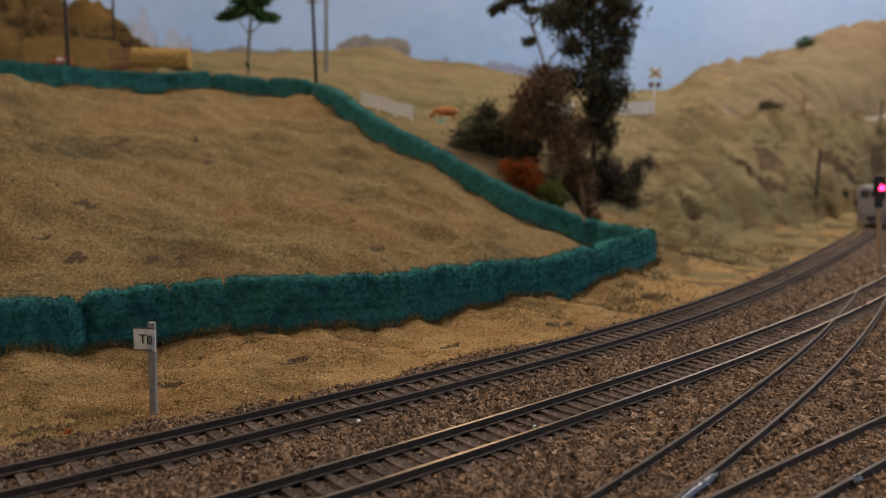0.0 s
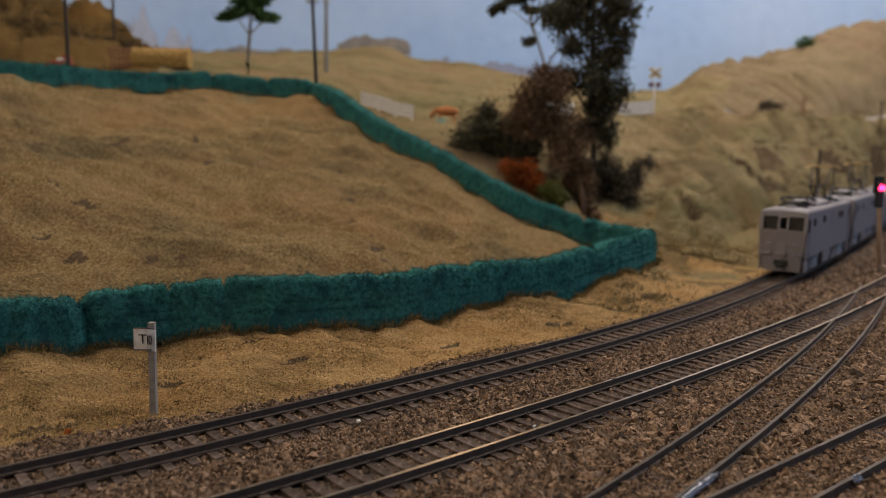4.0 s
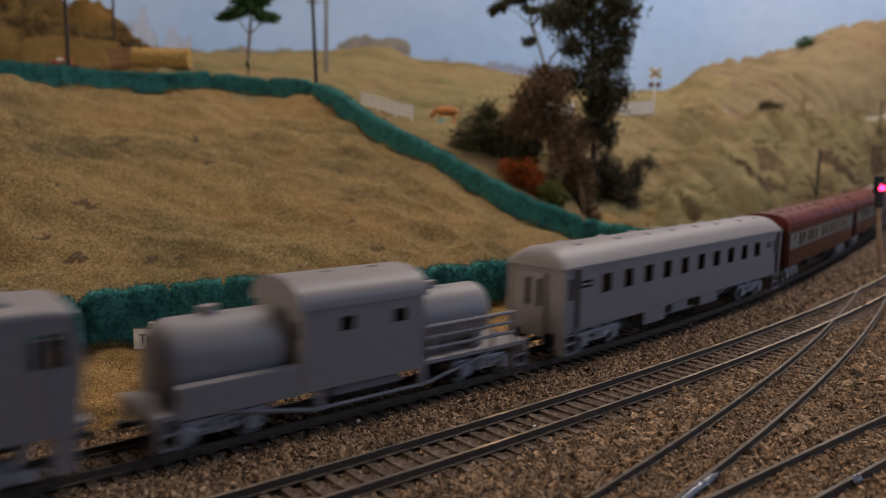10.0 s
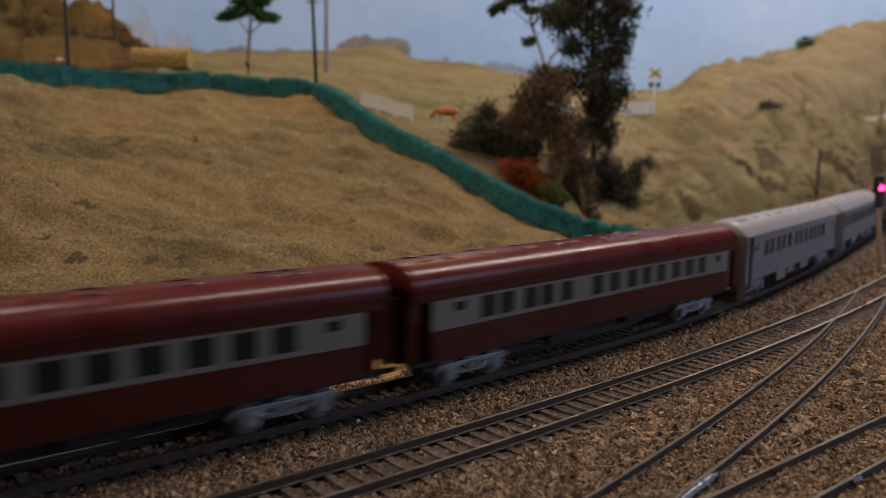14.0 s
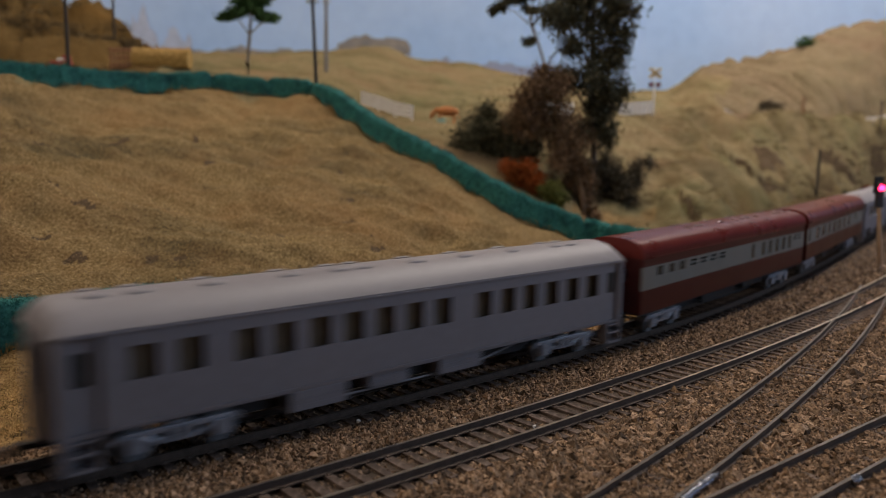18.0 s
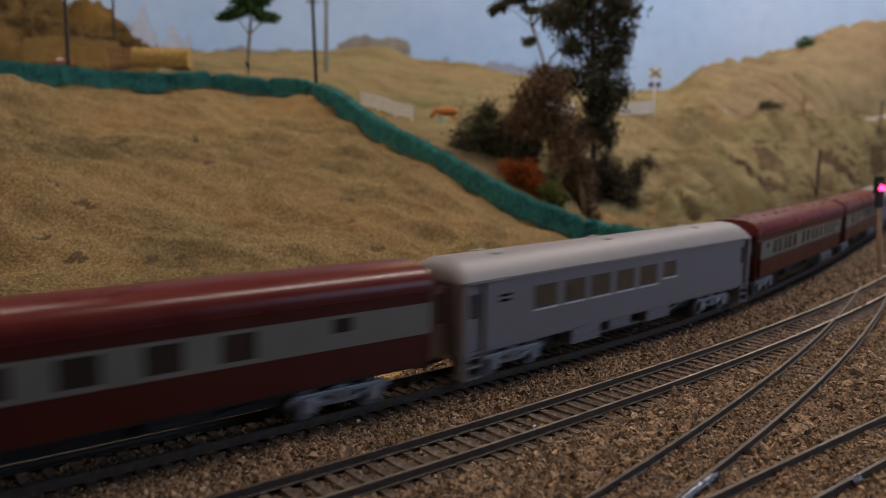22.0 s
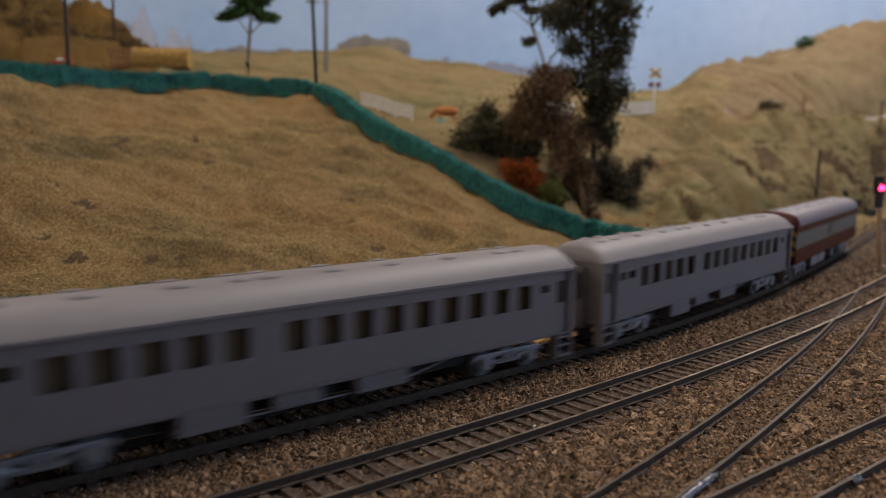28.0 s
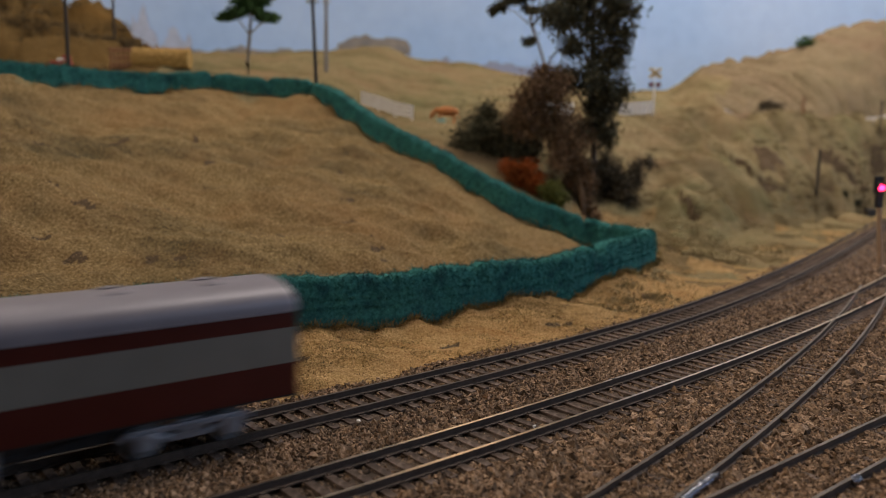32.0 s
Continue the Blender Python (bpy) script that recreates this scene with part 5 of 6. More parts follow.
def coach(name, label, length, windows, slits=(), vents=(), livery="grey", recess=True, glazed=False, roof="red_roof",
          apex=58.5, dome=0.0, gutter=45.1, seat=True, pane="glass"):
    """windows: (fraction from the nose, width, bottom, top); slits: (fraction, width) louvre pairs; vents: fractions."""
    car = empty(name)
    tagged(car, label, "railway carriage", group="coaches of the train")
    FIT["y"] = 0.765
    L, W, Z0 = length / 2, 20.2, 16.9
    grey = livery == "grey"
    xe = L - (12.5 if grey else (9.0 if recess else 0.6))
    wins = [(L - f * length - w / 2, L - f * length + w / 2, a, b) for f, w, a, b in windows]
    for f, w in slits:
        c = L - f * length
        wins += [(c - w / 2, c + w / 2, 38.6, 39.8), (c - w / 2, c + w / 2, 36.4, 37.6)]
    base = M["print"] if grey else M["red"]
    for y in (W, -W):
        if grey:
            side = part("side_wall", pierced(bmesh.new(), -xe, xe, Z0, gutter, wins, side_place(y), 1.1), base, car)
            trim = pierced(bmesh.new(), -xe, xe, Z0 + 0.1, Z0 + 1.0, [], side_place(y + math.copysign(0.45, y)), 0.6)
            part("side_sill", trim, base, car)
        else:
            lo, hi = BAND[livery]
            part("lower_panel", pierced(bmesh.new(), -L + 0.8 if not recess else -xe, L - 0.8 if not recess else xe, Z0, lo, [], side_place(y), 1.1), base, car)
            side = part("window_band", pierced(bmesh.new(), -xe, xe, lo, hi, wins, side_place(y), 1.1), M["cream"], car, "cream painted window band")
            part("upper_panel", pierced(bmesh.new(), -L + 0.8, L - 0.8, hi, gutter, [], side_place(y), 1.1), base, car)
        if glazed:
            for u0, u1, v0, v1 in wins:
                if v1 - v0 < 2:
                    continue
                yy = y - math.copysign(0.25, y)
                part("window_pane", boxed(u0 - 0.2, u1 + 0.2, *sorted((yy, yy - math.copysign(0.3, y))), v0 - 0.2, v1 + 0.2), M[pane], side)
                # white colour stands in for light on the lower window edges
                if pane == "tan_pane":
                    part("window_sill", boxed(u0 - 0.5, u1 + 0.5, *sorted((y - math.copysign(0.2, y), y + math.copysign(0.8, y))), v0 - 0.9, v0 - 0.1), M["white"], side, "window sill coloured white as if lit")
    # ends
    for d in (1, -1):
        x = d * (xe - 0.2 if grey or recess else L - 0.8)
        holes = [(-4.2, 4.2, 19.5, 38.5)] if grey else [(-9.5, -5.5, 33.0, 39.5), (5.5, 9.5, 33.0, 39.5)]
        end = part("end_wall", pierced(bmesh.new(), -W + 1.2, W - 1.2, Z0, gutter + 2, holes, lambda u, v, w: Vector((x - d * w, u, v)), 1.0), base, car)
        part("end_door", boxed(*sorted((x - d * 1.6, x - d * 0.9)), -4.6, 4.6, 19.0, 39.0), M["print_dark"] if grey else base, end)
        if grey:
            part("end_panel", pierced(bmesh.new(), -W + 2.8, W - 2.8, Z0, gutter + 2, [(-6.0, -2.2, 28, 41), (2.2, 6.0, 28, 41)], lambda u, v, w: Vector((d * (L - 1.4 - w), u, v)), 1.0), base, car)
            part("gangway", pierced(bmesh.new(), -7.6, 7.6, 12.0, 43.5, [(-6.0, -2.2, 28, 41), (2.2, 6.0, 28, 41)], lambda u, v, w: Vector((d * (L + 0.4 - w), u, v)), 1.8), base, car)
            part("end_recess", boxed(*sorted((d * (L - 5.4), d * (L - 4.8))), -7, 7, Z0, gutter), M["print"], car)
            for s in (-1, 1):
                door = part("vestibule_door", pierced(bmesh.new(), xe - 0.3, L - 3.4, 13.0, gutter, [(xe + 2.4, L - 5.2, 31.0, 41.0)], lambda u, v, w: Vector((d * u, s * (W - 2.4 - w), v)), 0.8), base, car)
                part("door_window", boxed(*sorted((d * (xe + 2.0), d * (L - 4.8))), *sorted((s * (W - 3.6), s * (W - 3.3))), 30.6, 41.4), M["smoky"], door, "dark door window")
                part("end_post", boxed(*sorted((d * (L - 3.6), d * (L - 0.8))), *sorted((s * (W - 3.0), s * W)), 12, gutter, 0.4), base, car)
                back = part("step_frame", pierced(bmesh.new(), L - 11.5, L - 1.5, 3.2, 17.0, [], lambda u, v, w: Vector((d * u, s * (W - 5.6 - w), v)), 0.6), M["print"], car)
                for k in (11.5, 2.4):
                    part("step_side", boxed(*sorted((d * (L - k), d * (L - k + 0.9))), *sorted((s * (W - 5.5), s * (W + 0.4))), 3.2, 17.0), M["print"], back)
                for z, o in ((3.2, 0.0), (8.2, -0.6), (13.2, -1.2)):
                    part("step_tread", boxed(*sorted((d * (L - 11.4), d * (L - 1.6))), *sorted((s * (W - 5.5 + o), s * (W + 0.6 + o))), z, z + 1.0), M["print"], back)
        elif recess:
            for s in (-1, 1):
                dr = part("vestibule_door", boxed(*sorted((d * (xe - 0.3), d * (L - 1.4))), *sorted((s * (W - 7.4), s * (W - 6.6))), Z0, gutter, 0.1), base, car)
                c = d * (L - 5.0)
                # cream at the nose end stands in for a lit window
                part("door_window", boxed(c - 2.2, c + 2.2, *sorted((s * (W - 6.75), s * (W - 6.5))), 33, 41), M["cream" if d > 0 else "glass"], dr)
                part("corner_post", boxed(*sorted((d * (L - 1.6), d * (L - 0.2))), *sorted((s * (W - 2.4), s * W)), Z0, gutter, 0.2), base, car)
            part("gangway", boxed(*sorted((d * (L - 9), d * (L + 1.5))), -7.5, 7.5, 15, 42, 0.8), M["red"], car)
        else:
            part("gangway", boxed(*sorted((d * (L - 1), d * (L + 1.5))), -7.5, 7.5, 15, 42, 0.8), M["red"], car)
        coupler(car, d * (L - 1))
    # floor, roof, gutter
    part("floor_pan", boxed(-L + 0.9, L - 0.9, -W + 1.2, W - 1.2, 15.4, 17.2), base if grey else M["black"], car)
    if grey:
        # tan block and panels added in place of the view through the windows
        part("saloon_floor", boxed(-xe + 2, xe - 2, -W + 1.6, W - 1.6, 17.3, 29.5, 0.3), M["interior"], car, "tan block added inside the saloon for the view through it")
        for s in (-1, 1):
            part("seat_back", boxed(-xe + 3, xe - 3, *sorted((s * (W - 5.2), s * (W - 4.2))), 29.6, 41.0, 0.3), M["interior"], car, "tan panels added behind the windows for the view through them")
    over = 1.3 if grey else 0.7
    power = -2.4 if grey else 2.6
    rf = part("roof", vault(-L, L, W + over, gutter, apex, dome, power), M["print"] if grey else M[roof], car,
              "" if grey else ("plain grey painted roof" if roof == "silver" else "glossy maroon roof"), smooth=True)
    for s in (-1, 1):
        y = s * (W + over)
        part("gutter", boxed(-L + 2, L - 2, *sorted((y - 0.3 * s, y + 0.35 * s)), gutter - 0.3, gutter + 0.5), M["print"] if grey else M["red_roof" if roof != "silver" else "silver"], rf)
    first = None
    for f in vents:
        y = 6.0
        zv = height_fit(roof_z(y, W + over, gutter, apex, power))
        m = at_mm(L - f * length, y, zv, -14)
        if first is None:
            first = part("roof_vent", vent_mesh(), M["print"] if grey else M["silver" if roof == "silver" else "red"], rf, at=m, smooth=True)
        else:
            twin("roof_vent", first, rf, m)
        twin("roof_vent", first, rf, at_mm(L - f * length, -y, zv, 14))
    if seat and not grey:
        first = None
        for k in range(-6, 7):
            for sd in (-1, 1):
                m = at_mm(k * 15, sd * 11.5, 0)
                if first is None:
                    first = part("seat", boxed(-2, 2, -5.5, 5.5, 17, 31, 0.6), M["print_dark"], car, "dark grey seat behind the windows", at=m)
                else:
                    twin("seat", first, car, m)
    # underframe
    ub = [(30, 52, 6, 19), (2, 20, 8, 17), (-34, -12, 7, 18)] if grey else [(18, 40, 7, 15), (-40, -20, 9, 15)]
    for x0, x1, z, yy in ub:
        bx = part("underframe_box", boxed(x0, x1, -yy, yy, z, 15.4, 0.5), M["print" if grey else "black"], car)
        for s in (-1, 1):
            for k in range(2):
                zz = z + 1.8 + k * 2.6
                if zz < 13:
                    part("box_rib", boxed(x0 + 1.5, x1 - 1.5, *sorted((s * yy, s * (yy + 0.35))), zz, zz + 0.7), M["print" if grey else "black"], bx)
    part("centre_sill", boxed(-L + 40, L - 40, -9, 9, 6.6, 15.4, 0.4), M["black"], car)
    for s in (-1, 1):
        bm = rodded((-62, s * 13, 14.6), (-30, s * 13, 6.4), 0.5, n=6)
        rod(bm, (-30, s * 13, 6.4), (30, s * 13, 6.4), 0.5, n=6)
        rod(bm, (30, s * 13, 6.4), (62, s * 13, 14.6), 0.5, n=6)
        part("truss_rod", bm, M["print" if grey else "black"], car)
    for x in (-88, 88):
        bogie(car, x * length / 248)
    FIT["y"] = 1.0
    return car


BAND = {"red": (29.4, 41.3), "van": (28.2, 40.2)}


def pantograph(parent, x, raised):
    """A diamond pantograph on its base frame."""
    bm = bmesh.new()
    z = 53.6
    for s in (-1, 1):
        box(bm, x - 24, x + 24, s * 11 - 0.6, s * 11 + 0.6, z, z + 1.2)
        box(bm, x + s * 15 - 0.7, x + s * 15 + 0.7, -12, 12, z, z + 1.2)
        for k in (-1, 1):
            rod(bm, (x + k * 15, s * 11, z - 2.6), (x + k * 15, s * 11, z), 1.5, 1.1, 8)
        box(bm, x + s * 9 - 5, x + s * 9 + 5, -8, 8, z - 0.5, z + 3.4, 0.8)
    base = part("pantograph", bm, M["black"], parent, "black pantograph frame", smooth=False)
    if raised:
        knee, top = z + 15.0, z + 35.0
        for s in (-1, 1):
            for k in (-1, 1):
                part("lower_arm", rodded((x + k * 3, s * 5, z + 1.5), (x + k * 23, s * 7, knee), 1.2, 0.9, 6), M["black"], base, "thin raised arm")
                part("upper_arm", rodded((x + k * 23, s * 7, knee), (x + k * 4, s * 9, top), 0.6, n=6), M["black"], base)
        for k in (-1, 1):
            part("knee_bar", rodded((x + k * 23, -7, knee), (x + k * 23, 7, knee), 0.5, n=6), M["black"], base)
        arm_z = top
    else:
        for s in (-1, 1):
            for k in (-1, 1):
                part("lower_arm", rodded((x + k * 4, s * 8, z + 2.5), (x + k * 21, s * 9, z + 4.6), 0.9, n=6), M["black"], base, "thin arm folded flat")
                part("upper_arm", rodded((x + k * 21, s * 9, z + 4.6), (x + k * 3, s * 11, z + 6.6), 0.7, n=6), M["black"], base)
        arm_z = z + 6.8
    bm = bmesh.new()
    for k in (-2.6, 2.6):
        pipe(bm, [(x + k, -16, arm_z - 2.2), (x + k, -13, arm_z), (x + k, 0, arm_z + 0.3), (x + k, 13, arm_z), (x + k, 16, arm_z - 2.2)], [0.8] * 5, 6)
    box(bm, x - 3.2, x + 3.2, -12, 12, arm_z, arm_z + 1.1)
    part("contact_strip", bm, M["brass_bright" if raised else "black"], base, "brass-coloured contact strip" if raised else "")


def locomotive(label):
    loco = empty("electric_locomotive")
    FIT["x"], FIT["y"] = 169.0 / 192.0, 0.804
    tagged(loco, label, "locomotive", group="grey locomotives of the train")
    FIT["tall"] = 1.141
    L, W, Z0, G = 96.0, 20.4, 19.0, 48.2
    p = M["print"]
    wins = [(83.5, 91, 35.2, 43.8), (62.5, 72, 39.0, 43.7), (24.5, 34, 39.0, 43.7), (-43.5, -35.0, 39.2, 43.9), (-57, -48.5, 39.2, 43.9), (-91, -81, 36, 44)]
    for y in (W, -W):
        sd = part("side_wall", pierced(bmesh.new(), -L + 2.5, L - 2.5, Z0, G, wins, side_place(y), 1.2), p, loco)
        s = 1 if y > 0 else -1
        part("access_panel", boxed(-33, -4, *sorted((y - 0.2 * s, y + 0.35 * s)), 35.6, 46, 0.1), p, sd)
        part("nameplate", boxed(69, 86, *sorted((y - 0.2 * s, y + 0.6 * s)), 24.4, 25.4), p, sd)
        part("footstep", boxed(70, 85, *sorted((y - 0.2 * s, y + 1.0 * s)), 20.2, 21.6), p, sd)
        box_bm = boxed(-L + 4, L - 4, *sorted((y - 0.3 * s, y + 0.6 * s)), Z0 - 0.4, Z0 + 0.9)
        part("side_sill", box_bm, p, sd)
        for k in (1, -1):
            bm = boxed(*sorted((k * 84, k * 85.2)), *sorted((y, y + 0.5 * s)), 20, 44)
            part("handrail", bm, p, sd)
    # cab fronts, raked inwards towards the rails
    for d in (1, -1):
        def face(u, v, w, d=d):
            rake = 0.10 * (36 - min(v, 36)) + 0.22 * max(v - 36, 0)
            return Vector((d * (L - rake - w), u * (1 - 0.014 * max(20 - v, 0)), v))
        holes = [(-17.5, -4.6, 37.0, 45.4), (4.6, 17.5, 37.0, 45.4), (-3.0, 3.0, 37.5, 44.8)]
        cab = part("cab_front", pierced(bmesh.new(), -W, W, 4.2, G + 1, holes, face, 1.3), p, loco)
        part("nose_door", boxed(*sorted((d * (L - 4.4), d * (L - 1.0))), -3.4, 3.4, 17, 36.5, 0.3), p, cab)
        for s in (-1, 1):
            part("headlight", boxed(*sorted((d * (L - 3), d * (L - 0.4))), *sorted((s * 9, s * 14)), 25.5, 28.2, 0.6), p, cab)
            part("marker_light", rodded((d * (L - 2.6), s * 11, 21), (d * (L - 0.4), s * 11, 21), 1.5, n=10), p, cab)
            part("windscreen", boxed(*sorted((d * (L - 4.6), d * (L - 4.2))), *sorted((s * 4.2, s * 17.8)), 36.6, 45.8), M["smoky"], cab, "smoky windscreen pane")
        for y0, y1 in ((-18.5, -9.5), (-4.5, 4.5), (9.5, 18.5)):
            part("nose_step", boxed(*sorted((d * (L - 3.0), d * (L + 1.4))), y0, y1, 19.6, 21.0, 0.2), p, cab)
        part("coupler_pocket", boxed(*sorted((d * (L - 4.6), d * (L - 1.9))), -6.4, 6.4, 8.6, 15.4, 0.9), M["black"], cab, "dark coupler pocket")
        for s in (-1, 1):
            part("cab_side_skirt", boxed(*sorted((d * (L - 10), d * (L - 4.2))), *sorted((s * (W - 1.6), s * (W - 0.4))), 4.5, Z0 + 0.5, 0.3), p, cab)
        coupler(loco, d * (L - 2))
        part("cab_bulkhead", boxed(*sorted((d * (L - 20), d * (L - 19))), -W + 1.3, W - 1.3, 17, G), p, loco)
    part("floor_pan", boxed(-L + 6, L - 6, -W + 6, W - 6, 17, 19), p, loco)
    roof = part("roof", vault(-L + 2.0, L - 2.0, W + 0.2, G, 52.6, 6.0, 3.6), p, loco, smooth=True)
    part("roof_hatch", vault(-16, 26, 15.5, 51.0, 57.4, 8.0, 4.0), p, roof, smooth=True)
    part("roof_hatch", vault(-78, -68, 14.0, 51.5, 55.6, 3.0, 4.0), p, roof, smooth=True)
    part("roof_rail", boxed(-70, -20, -16.0, -14.6, 52.2, 55.2, 0.3), p, roof)
    part("roof_rail", boxed(-70, -20, 14.6, 16.0, 52.0, 53.6, 0.3), p, roof)
    part("roof_box", boxed(70, 76, -4, 4, 52, 55, 0.5), p, roof)
    pantograph(loco, 50, False)
    pantograph(loco, -44, True)
    for x in (-56, 56):
        bogie(loco, x, 27.0, strut=True)
    bx = part("equipment_box", boxed(-14, 15, -18.5, 18.5, 4.4, 18.2, 0.8), p, loco)
    for s in (-1, 1):
        part("box_rib", boxed(-11, 12, *sorted((s * 18.4, s * 18.9)), 9.0, 9.8), p, bx)
    for x in (-29, 29):
        part("brake_gear", boxed(x - 5, x + 5, -15.5, 15.5, 7, 17.4, 0.7), M["bogie"], loco)
    FIT["x"] = FIT["y"] = FIT["tall"] = 1.0
    return loco


def lying_tank(x0, x1, r, zc, end):
    bm = bmesh.new()
    pts, rad = [], []
    for t in (0.0, 0.25, 0.6, 1.0):
        pts.append((x0 + end * t, 0, zc))
        rad.append(r * (0.72 + 0.28 * math.sqrt(1 - (1 - t) ** 2)))
    for t in (1.0, 0.6, 0.25, 0.0):
        pts.append((x1 - end * t, 0, zc))
        rad.append(r * (0.72 + 0.28 * math.sqrt(1 - (1 - t) ** 2)))
    return pipe(bm, pts, rad, 28)


def heating_wagon(label):
    w = empty("heating_wagon")
    tagged(w, label, "railway wagon")
    FIT["y"] = 0.80
    p = M["print"]
    part("deck", boxed(-76, 76, -18, 18, 14.6, 17.2, 0.4), p, w)
    for d in (1, -1):
        bm = boxed(*sorted((d * 74, d * 77)), -19, 19, 10, 17.5, 0.4)
        part("buffer_beam", bm, p, w)
        for s in (-1, 1):
            st = boxed(*sorted((d * 70, d * 76)), *sorted((s * 14.5, s * 19)), 3.4, 4.4)
            box(st, *sorted((d * 70, d * 76)), *sorted((s * 14.5, s * 19)), 8.4, 9.4)
            box(st, *sorted((d * 69.5, d * 70.3)), *sorted((s * 14.5, s * 19)), 3.4, 15)
            box(st, *sorted((d * 75.7, d * 76.5)), *sorted((s * 14.5, s * 19)), 3.4, 15)
            part("footstep", st, p, w)
        coupler(w, d * 76)
    part("tank", lying_tank(27, 72, 13.2, 31.0, 6), p, w, "smooth cylindrical water tank", smooth=True)
    part("tank", lying_tank(-62, -24, 12.4, 30.5, 5), p, w, "smooth cylindrical fuel tank", smooth=True)
    part("tank_dome", rodded((54, 0, 43), (54, 0, 47), 3.4, 3.0, 16), p, w, smooth=True)
    part("tank_dome", rodded((-36, 0, 42), (-36, 0, 45), 3.2, 2.8, 16), p, w, smooth=True)
    for x in (38, 64, -54, -32):
        part("tank_saddle", boxed(x - 2, x + 2, -11, 11, 17.2, 23), p, w)
    for s in (-1, 1):
        part("side_tank", boxed(28, 70, *sorted((s * 13.5, s * 18.8)), 13.4, 25.6, 0.6), p, w)
    # cabin
    cw, eave = 19.4, 43.8
    for y in (cw, -cw):
        part("cabin_side", pierced(bmesh.new(), -21, 29, 14.5, eave, [(-13.5, -7.5, 35.4, 40.4), (9.0, 15.0, 35.4, 40.4)], side_place(y), 1.2), p, w)
    for x, d in ((29, 1), (-21, -1)):
        def place(u, v, t, x=x, d=d):
            return Vector((x - d * t, u, v))
        part("cabin_end", pierced(bmesh.new(), -cw + 1.2, cw - 1.2, 14.5, 46, [(12.5, 16.5, 33.5, 40.5), (-16.5, -12.5, 33.5, 40.5)], place, 1.2), p, w)
        gable = part("cabin_gable", vault(x - 0.8, x + 0.8, cw, eave, 55.8, 0.0, 2.3), p, w)
        for k in (-1, 1):
            part("gable_slot", boxed(*sorted((x + d * 0.7, x + d * 1.1)), *sorted((k * 3.5, k * 9.5)), 47.2, 50.4, 0.2), M["print_dark"], gable, "dark vent slot")
    rf = part("cabin_roof", vault(-22.5, 30.5, cw + 1.1, eave, 57.0, 0.0, 2.3), p, w, smooth=True)
    for x in (-8, 12):
        part("roof_hatch", rodded((x, 2, 55.5), (x, 2, 57.9), 1.6, 1.3, 12), p, rf, smooth=True)
    # railing of the rear platform
    for s in (-1, 1):
        bm = bmesh.new()
        for x in (-23, -34.5, -46, -57.5, -69):
            rod(bm, (x, s * 18, 17), (x, s * 18, 31), 0.7, n=6)
        for z in (22, 26.5, 31):
            rod(bm, (-23, s * 18, z), (-69, s * 18, z), 0.8, n=6)
        part("railing", bm, p, w)
        bm = rodded((58, s * 17, 14), (24, s * 17, 5.2), 0.9, n=6)
        rod(bm, (24, s * 17, 5.2), (-24, s * 17, 5.2), 0.9, n=6)
        rod(bm, (-24, s * 17, 5.2), (-58, s * 17, 14), 0.9, n=6)
        for x in (22, -22):
            box(bm, x - 1.5, x + 1.5, *sorted((s * 15.8, s * 18)), 4.6, 15)
        part("truss_rod", bm, p, w)
    part("underframe_box", boxed(-14, 16, -15, 15, 8, 14.8, 0.5), M["print_dark"], w)
    for x in (-56, 56):
        bogie(w, x, 22.0)
    FIT["y"] = 1.0
    return w


def luggage_van(label):
    van = coach("luggage_van", label, 236, [(0.462, 5.2, 31.0, 39.4), (0.498, 5.2, 31.0, 39.4)], vents=(0.08, 0.2, 0.33, 0.37, 0.52, 0.62, 0.78, 0.9),
                livery="van", recess=False, glazed=True, roof="silver", seat=False, apex=58.0, dome=3.0)
    FIT["y"] = 0.765
    for d in (1, -1):
        for k, z in enumerate((22.5, 30.0, 37.5)):
            for s in (-1, 1):
                bm = boxed(*sorted((d * 117.1, d * 117.8)), 0, 1, 0, 3.6)
                for v in bm.verts:
                    f = v.co.y
                    v.co.y, v.co.z = s * (8 + 11 * f), v.co.z + z + 4.2 * (1 - f)
                part("warning_stripe", bm, M["yellow"], van, "yellow warning stripe")
    part("roof_end", vault(112.5, 118.3, 21.2, 44.9, 58.5, 3.0), M["red"], van, "maroon painted roof end", smooth=True)
    for x0, x1 in ((28, 52), (4, 26), (-32, -24)):
        part("underframe_tank", boxed(x0, x1, -17, 17, 4.5, 15.2, 0.6), M["bogie"], van)
    FIT["y"] = 1.0
    return van


def row(fs, w, a=31.2, b=40.2):
    return [(f, w, a, b) for f in fs]


RED_WIN = row((0.158, 0.203, 0.262, 0.307, 0.36, 0.454, 0.509, 0.57, 0.621, 0.675, 0.734, 0.789, 0.843), 8.8) + row((0.094, 0.915), 6.0, 36.0, 39.6)
VENTS = (0.06, 0.11, 0.2, 0.31, 0.39, 0.43, 0.53, 0.63, 0.74, 0.85, 0.89)
GREY_B = row((0.16, 0.21, 0.27, 0.32, 0.38, 0.45, 0.5, 0.555, 0.61, 0.66, 0.715, 0.77), 8.4, 31.2, 41.4)
GREY_C = row((0.098, 0.154, 0.227, 0.278, 0.332, 0.386, 0.44, 0.493, 0.548, 0.634, 0.688, 0.741, 0.795, 0.85, 0.905), 8.4, 31.2, 41.4)
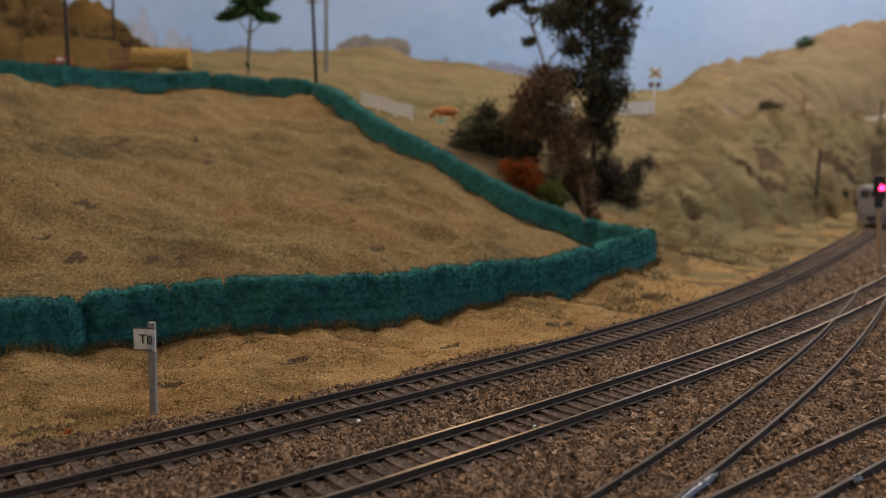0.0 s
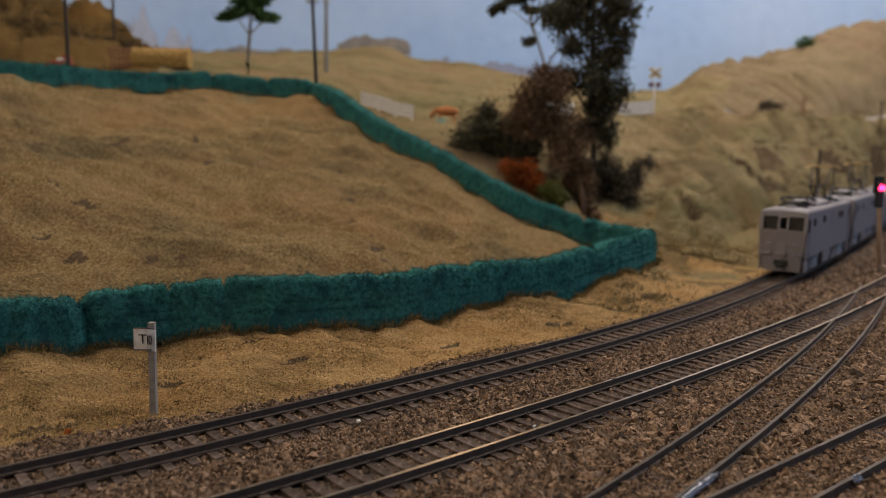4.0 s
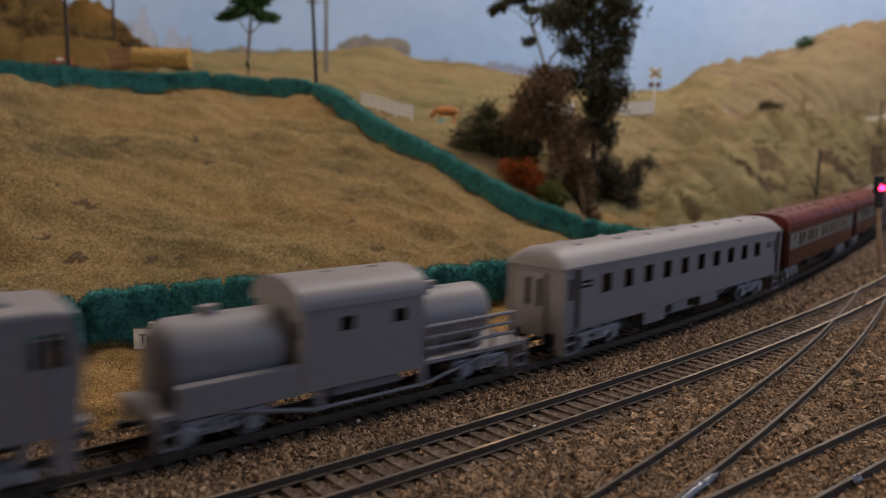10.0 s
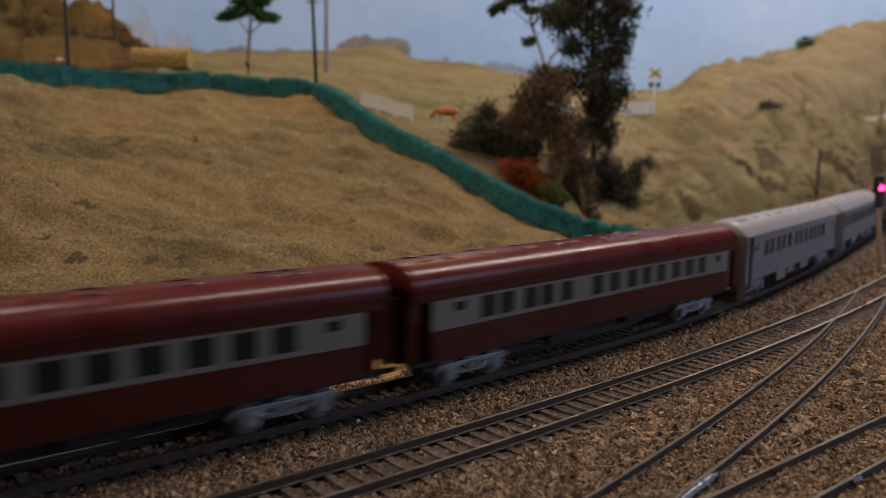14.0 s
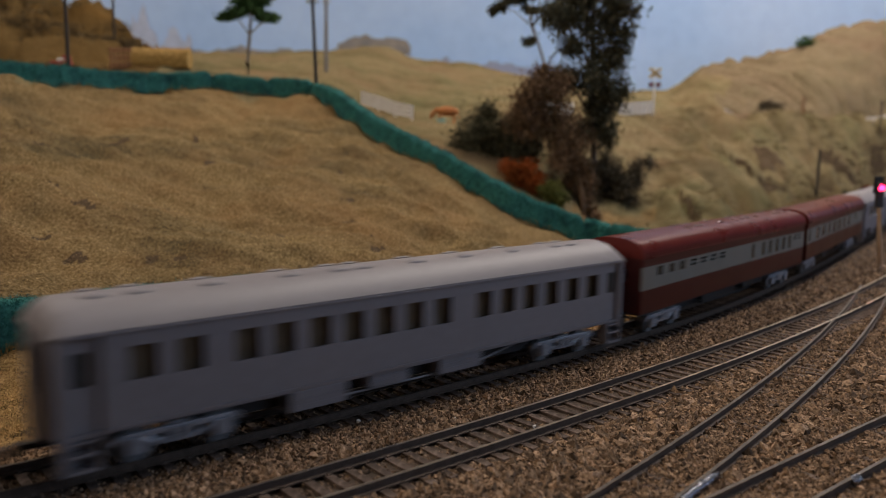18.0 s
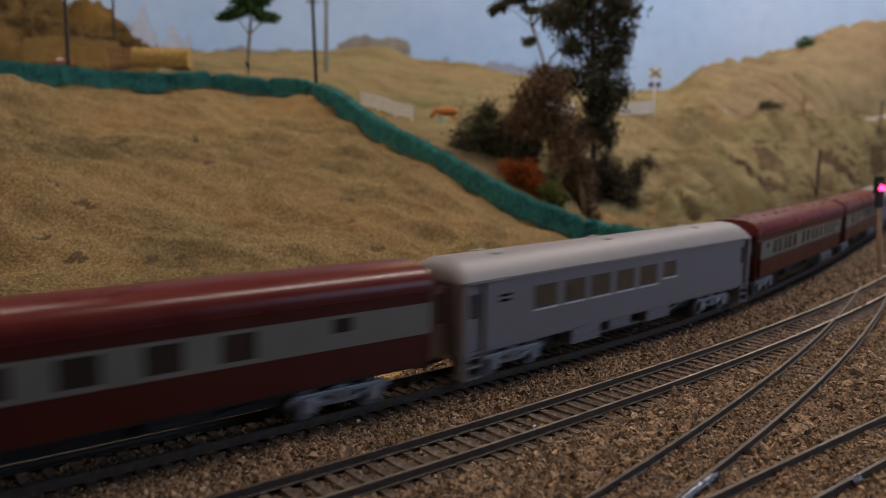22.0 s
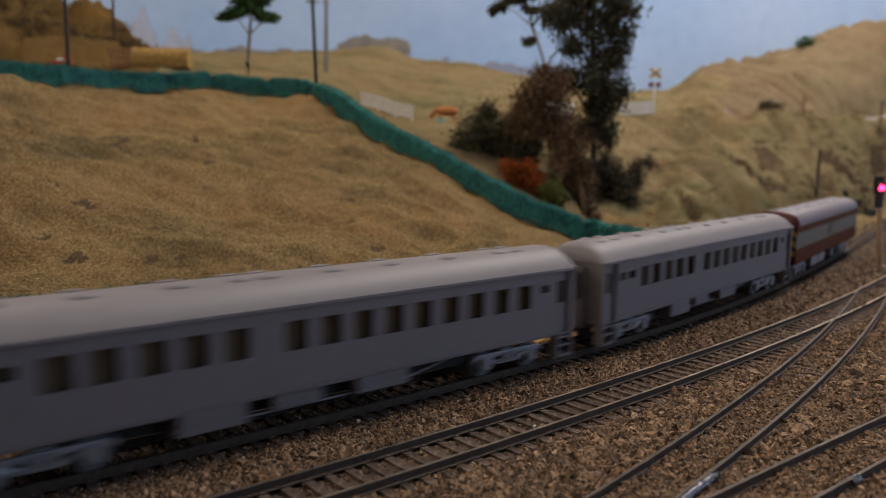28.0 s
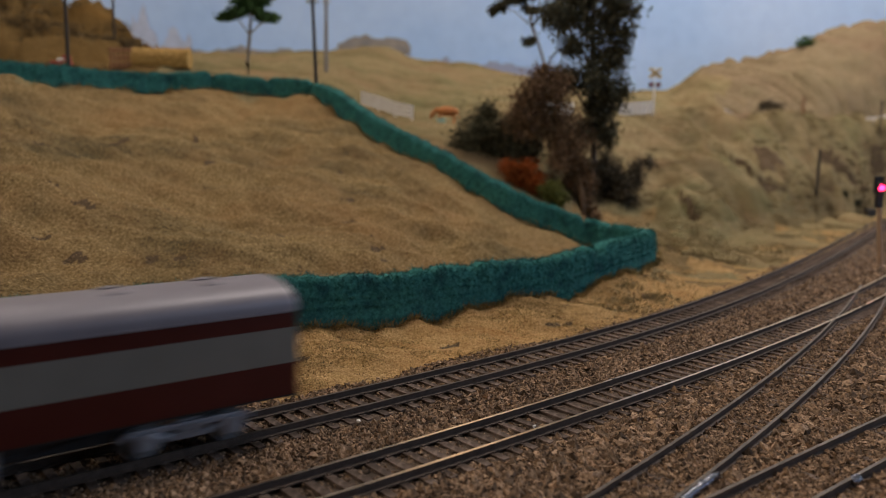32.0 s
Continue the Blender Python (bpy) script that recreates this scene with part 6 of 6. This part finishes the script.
GREY_F = row((0.16, 0.208, 0.262, 0.312, 0.365, 0.447, 0.5, 0.552, 0.605, 0.657, 0.711, 0.763, 0.818, 0.87), 8.4, 31.2, 41.4) + row((0.073, 0.109), 6.0, 36.5, 40.5) + row((0.92,), 4.5, 37, 40.5)


def build_train():
    pale = "unpainted pale grey resin"
    t = []
    t.append((locomotive(f"{pale} electric locomotive leading, rear pantograph raised"), 1307, 1476, 50))
    t.append((locomotive(f"{pale} electric locomotive running second, rear pantograph raised"), 1497, 1666, 50))
    t.append((heating_wagon(f"{pale} steam heating wagon with cabin and two tanks"), 1683, 1838, 56))
    g = dict(dome=6.0, gutter=45.6, apex=58.5)
    t.append((coach("carriage", f"{pale} carriage with ten wide-spaced windows", 248,
                    row([0.138 + 0.0779 * k for k in range(10)], 8.6, 32.2, 41.2), slits=[(0.07, 9), (0.915, 9)],
                    vents=(0.1, 0.24, 0.36, 0.47, 0.58, 0.69, 0.82, 0.92), **g), 1855, 2103, 88))
    r = dict(livery="red", glazed=True)
    t.append((coach("carriage", "maroon and cream carriage with a glossy roof", 248, RED_WIN, vents=VENTS, **r), 2119, 2366, 88))
    t.append((coach("carriage", "maroon and cream carriage coupled behind its twin", 246, RED_WIN, vents=VENTS, **r), 2376, 2624, 88))
    t.append((coach("carriage", f"{pale} carriage with louvres beside its end doors", 247, GREY_B, slits=[(0.075, 9), (0.9, 9)], vents=VENTS, **g), 2641, 2889, 88))
    t.append((coach("carriage", f"{pale} carriage with windows in three rows", 246, GREY_C, vents=VENTS, **g), 2904, 3149, 87))
    t.append((coach("carriage", "maroon and cream carriage with louvred kitchen windows", 247,
                    row((0.08, 0.132, 0.183), 6.6, 35.6, 40.4) + row((0.595,), 5.4) + row((0.667, 0.718, 0.769, 0.821, 0.87), 6.0),
                    slits=[(0.24, 7), (0.292, 7), (0.344, 7), (0.397, 7), (0.917, 5.5), (0.955, 5.5)], vents=(0.3, 0.34, 0.37, 0.48, 0.62, 0.66, 0.72, 0.86, 0.9, 0.95), recess=False, **r), 3160, 3408, 88))
    t.append((coach("carriage", "maroon and cream carriage with broad windows and plain roof", 246,
                    row((0.149, 0.239, 0.329, 0.42, 0.511, 0.604, 0.697), 11.5, 31.0, 40.0) + row((0.035,), 5.0) + row((0.846,), 8.0, 35.0, 40.0),
                    vents=(), recess=False, pane="curtain", **r), 3418, 3666, 88))
    t.append((coach("carriage", f"{pale} buffet carriage with six broad windows", 246,
                    row((0.205, 0.288, 0.369, 0.451, 0.535), 16.0, 30.6, 40.8) + row((0.618,), 13.0, 32.6, 40.8), slits=[(0.098, 7)],
                    vents=(0.12, 0.45, 0.8), glazed=True, pane="tan_pane", **g), 3678, 3924, 87))
    t.append((coach("carriage", "maroon and cream carriage with small end windows", 248, RED_WIN + row((0.885,), 4.5, 36.0, 39.6), vents=VENTS, **r), 3938, 4184, 88))
    t.append((coach("carriage", "maroon and cream carriage ahead of grey ones", 248, RED_WIN, vents=VENTS, **r), 4197, 4445, 88))
    t.append((coach("carriage", f"{pale} carriage with rows of square windows", 248, GREY_F, vents=VENTS, **g), 4459, 4706, 87))
    t.append((coach("carriage", f"{pale} carriage next to the luggage van", 247, GREY_F, vents=VENTS, **g), 4721, 4970, 88))
    t.append((luggage_van("maroon and cream luggage van with grey roof"), 4983, 5219, 84))
    return t


FIT["on"] = True
TRAIN = build_train()
FIT["on"] = False

# how far the train has run, in mm, at each second
RUN = [(-1.0, 188), (0.0, 306), (1.5, 484), (2.5, 596), (3.0, 654), (3.5, 717), (5.5, 999), (6.0, 1070), (7.0, 1212), (8.0, 1356), (9.0, 1503),
       (10.0, 1647), (11.0, 1792), (12.0, 1938), (13.0, 2091), (14.0, 2249), (17.0, 2736), (20.0, 3210), (23.0, 3686), (25.0, 4003), (28.0, 4487), (30.0, 4805),
       (31.0, 4968), (32.0, 5136), (33.0, 5304)]


def run_at(t):
    w = [-0.3, -0.15, 0.0, 0.15, 0.3]
    return float(np.mean([np.interp(t + k, [a for a, _ in RUN], [b for _, b in RUN]) for k in w]))


def vehicle_pose(front, rear, pivot, t):
    c = (front + rear) / 2 - run_at(t)
    ax, ay = on_line(c - pivot)
    bx, by = on_line(c + pivot)
    a = math.degrees(math.atan2(ay - by, ax - bx))
    return at_mm((ax + bx) / 2, (ay + by) / 2, 0, 0, 0, a)


def motions():
    for thing, front, rear, pivot in TRAIN:
        walk(thing, [(k * 0.5, vehicle_pose(front, rear, pivot, k * 0.5)) for k in range(65)])


motions()
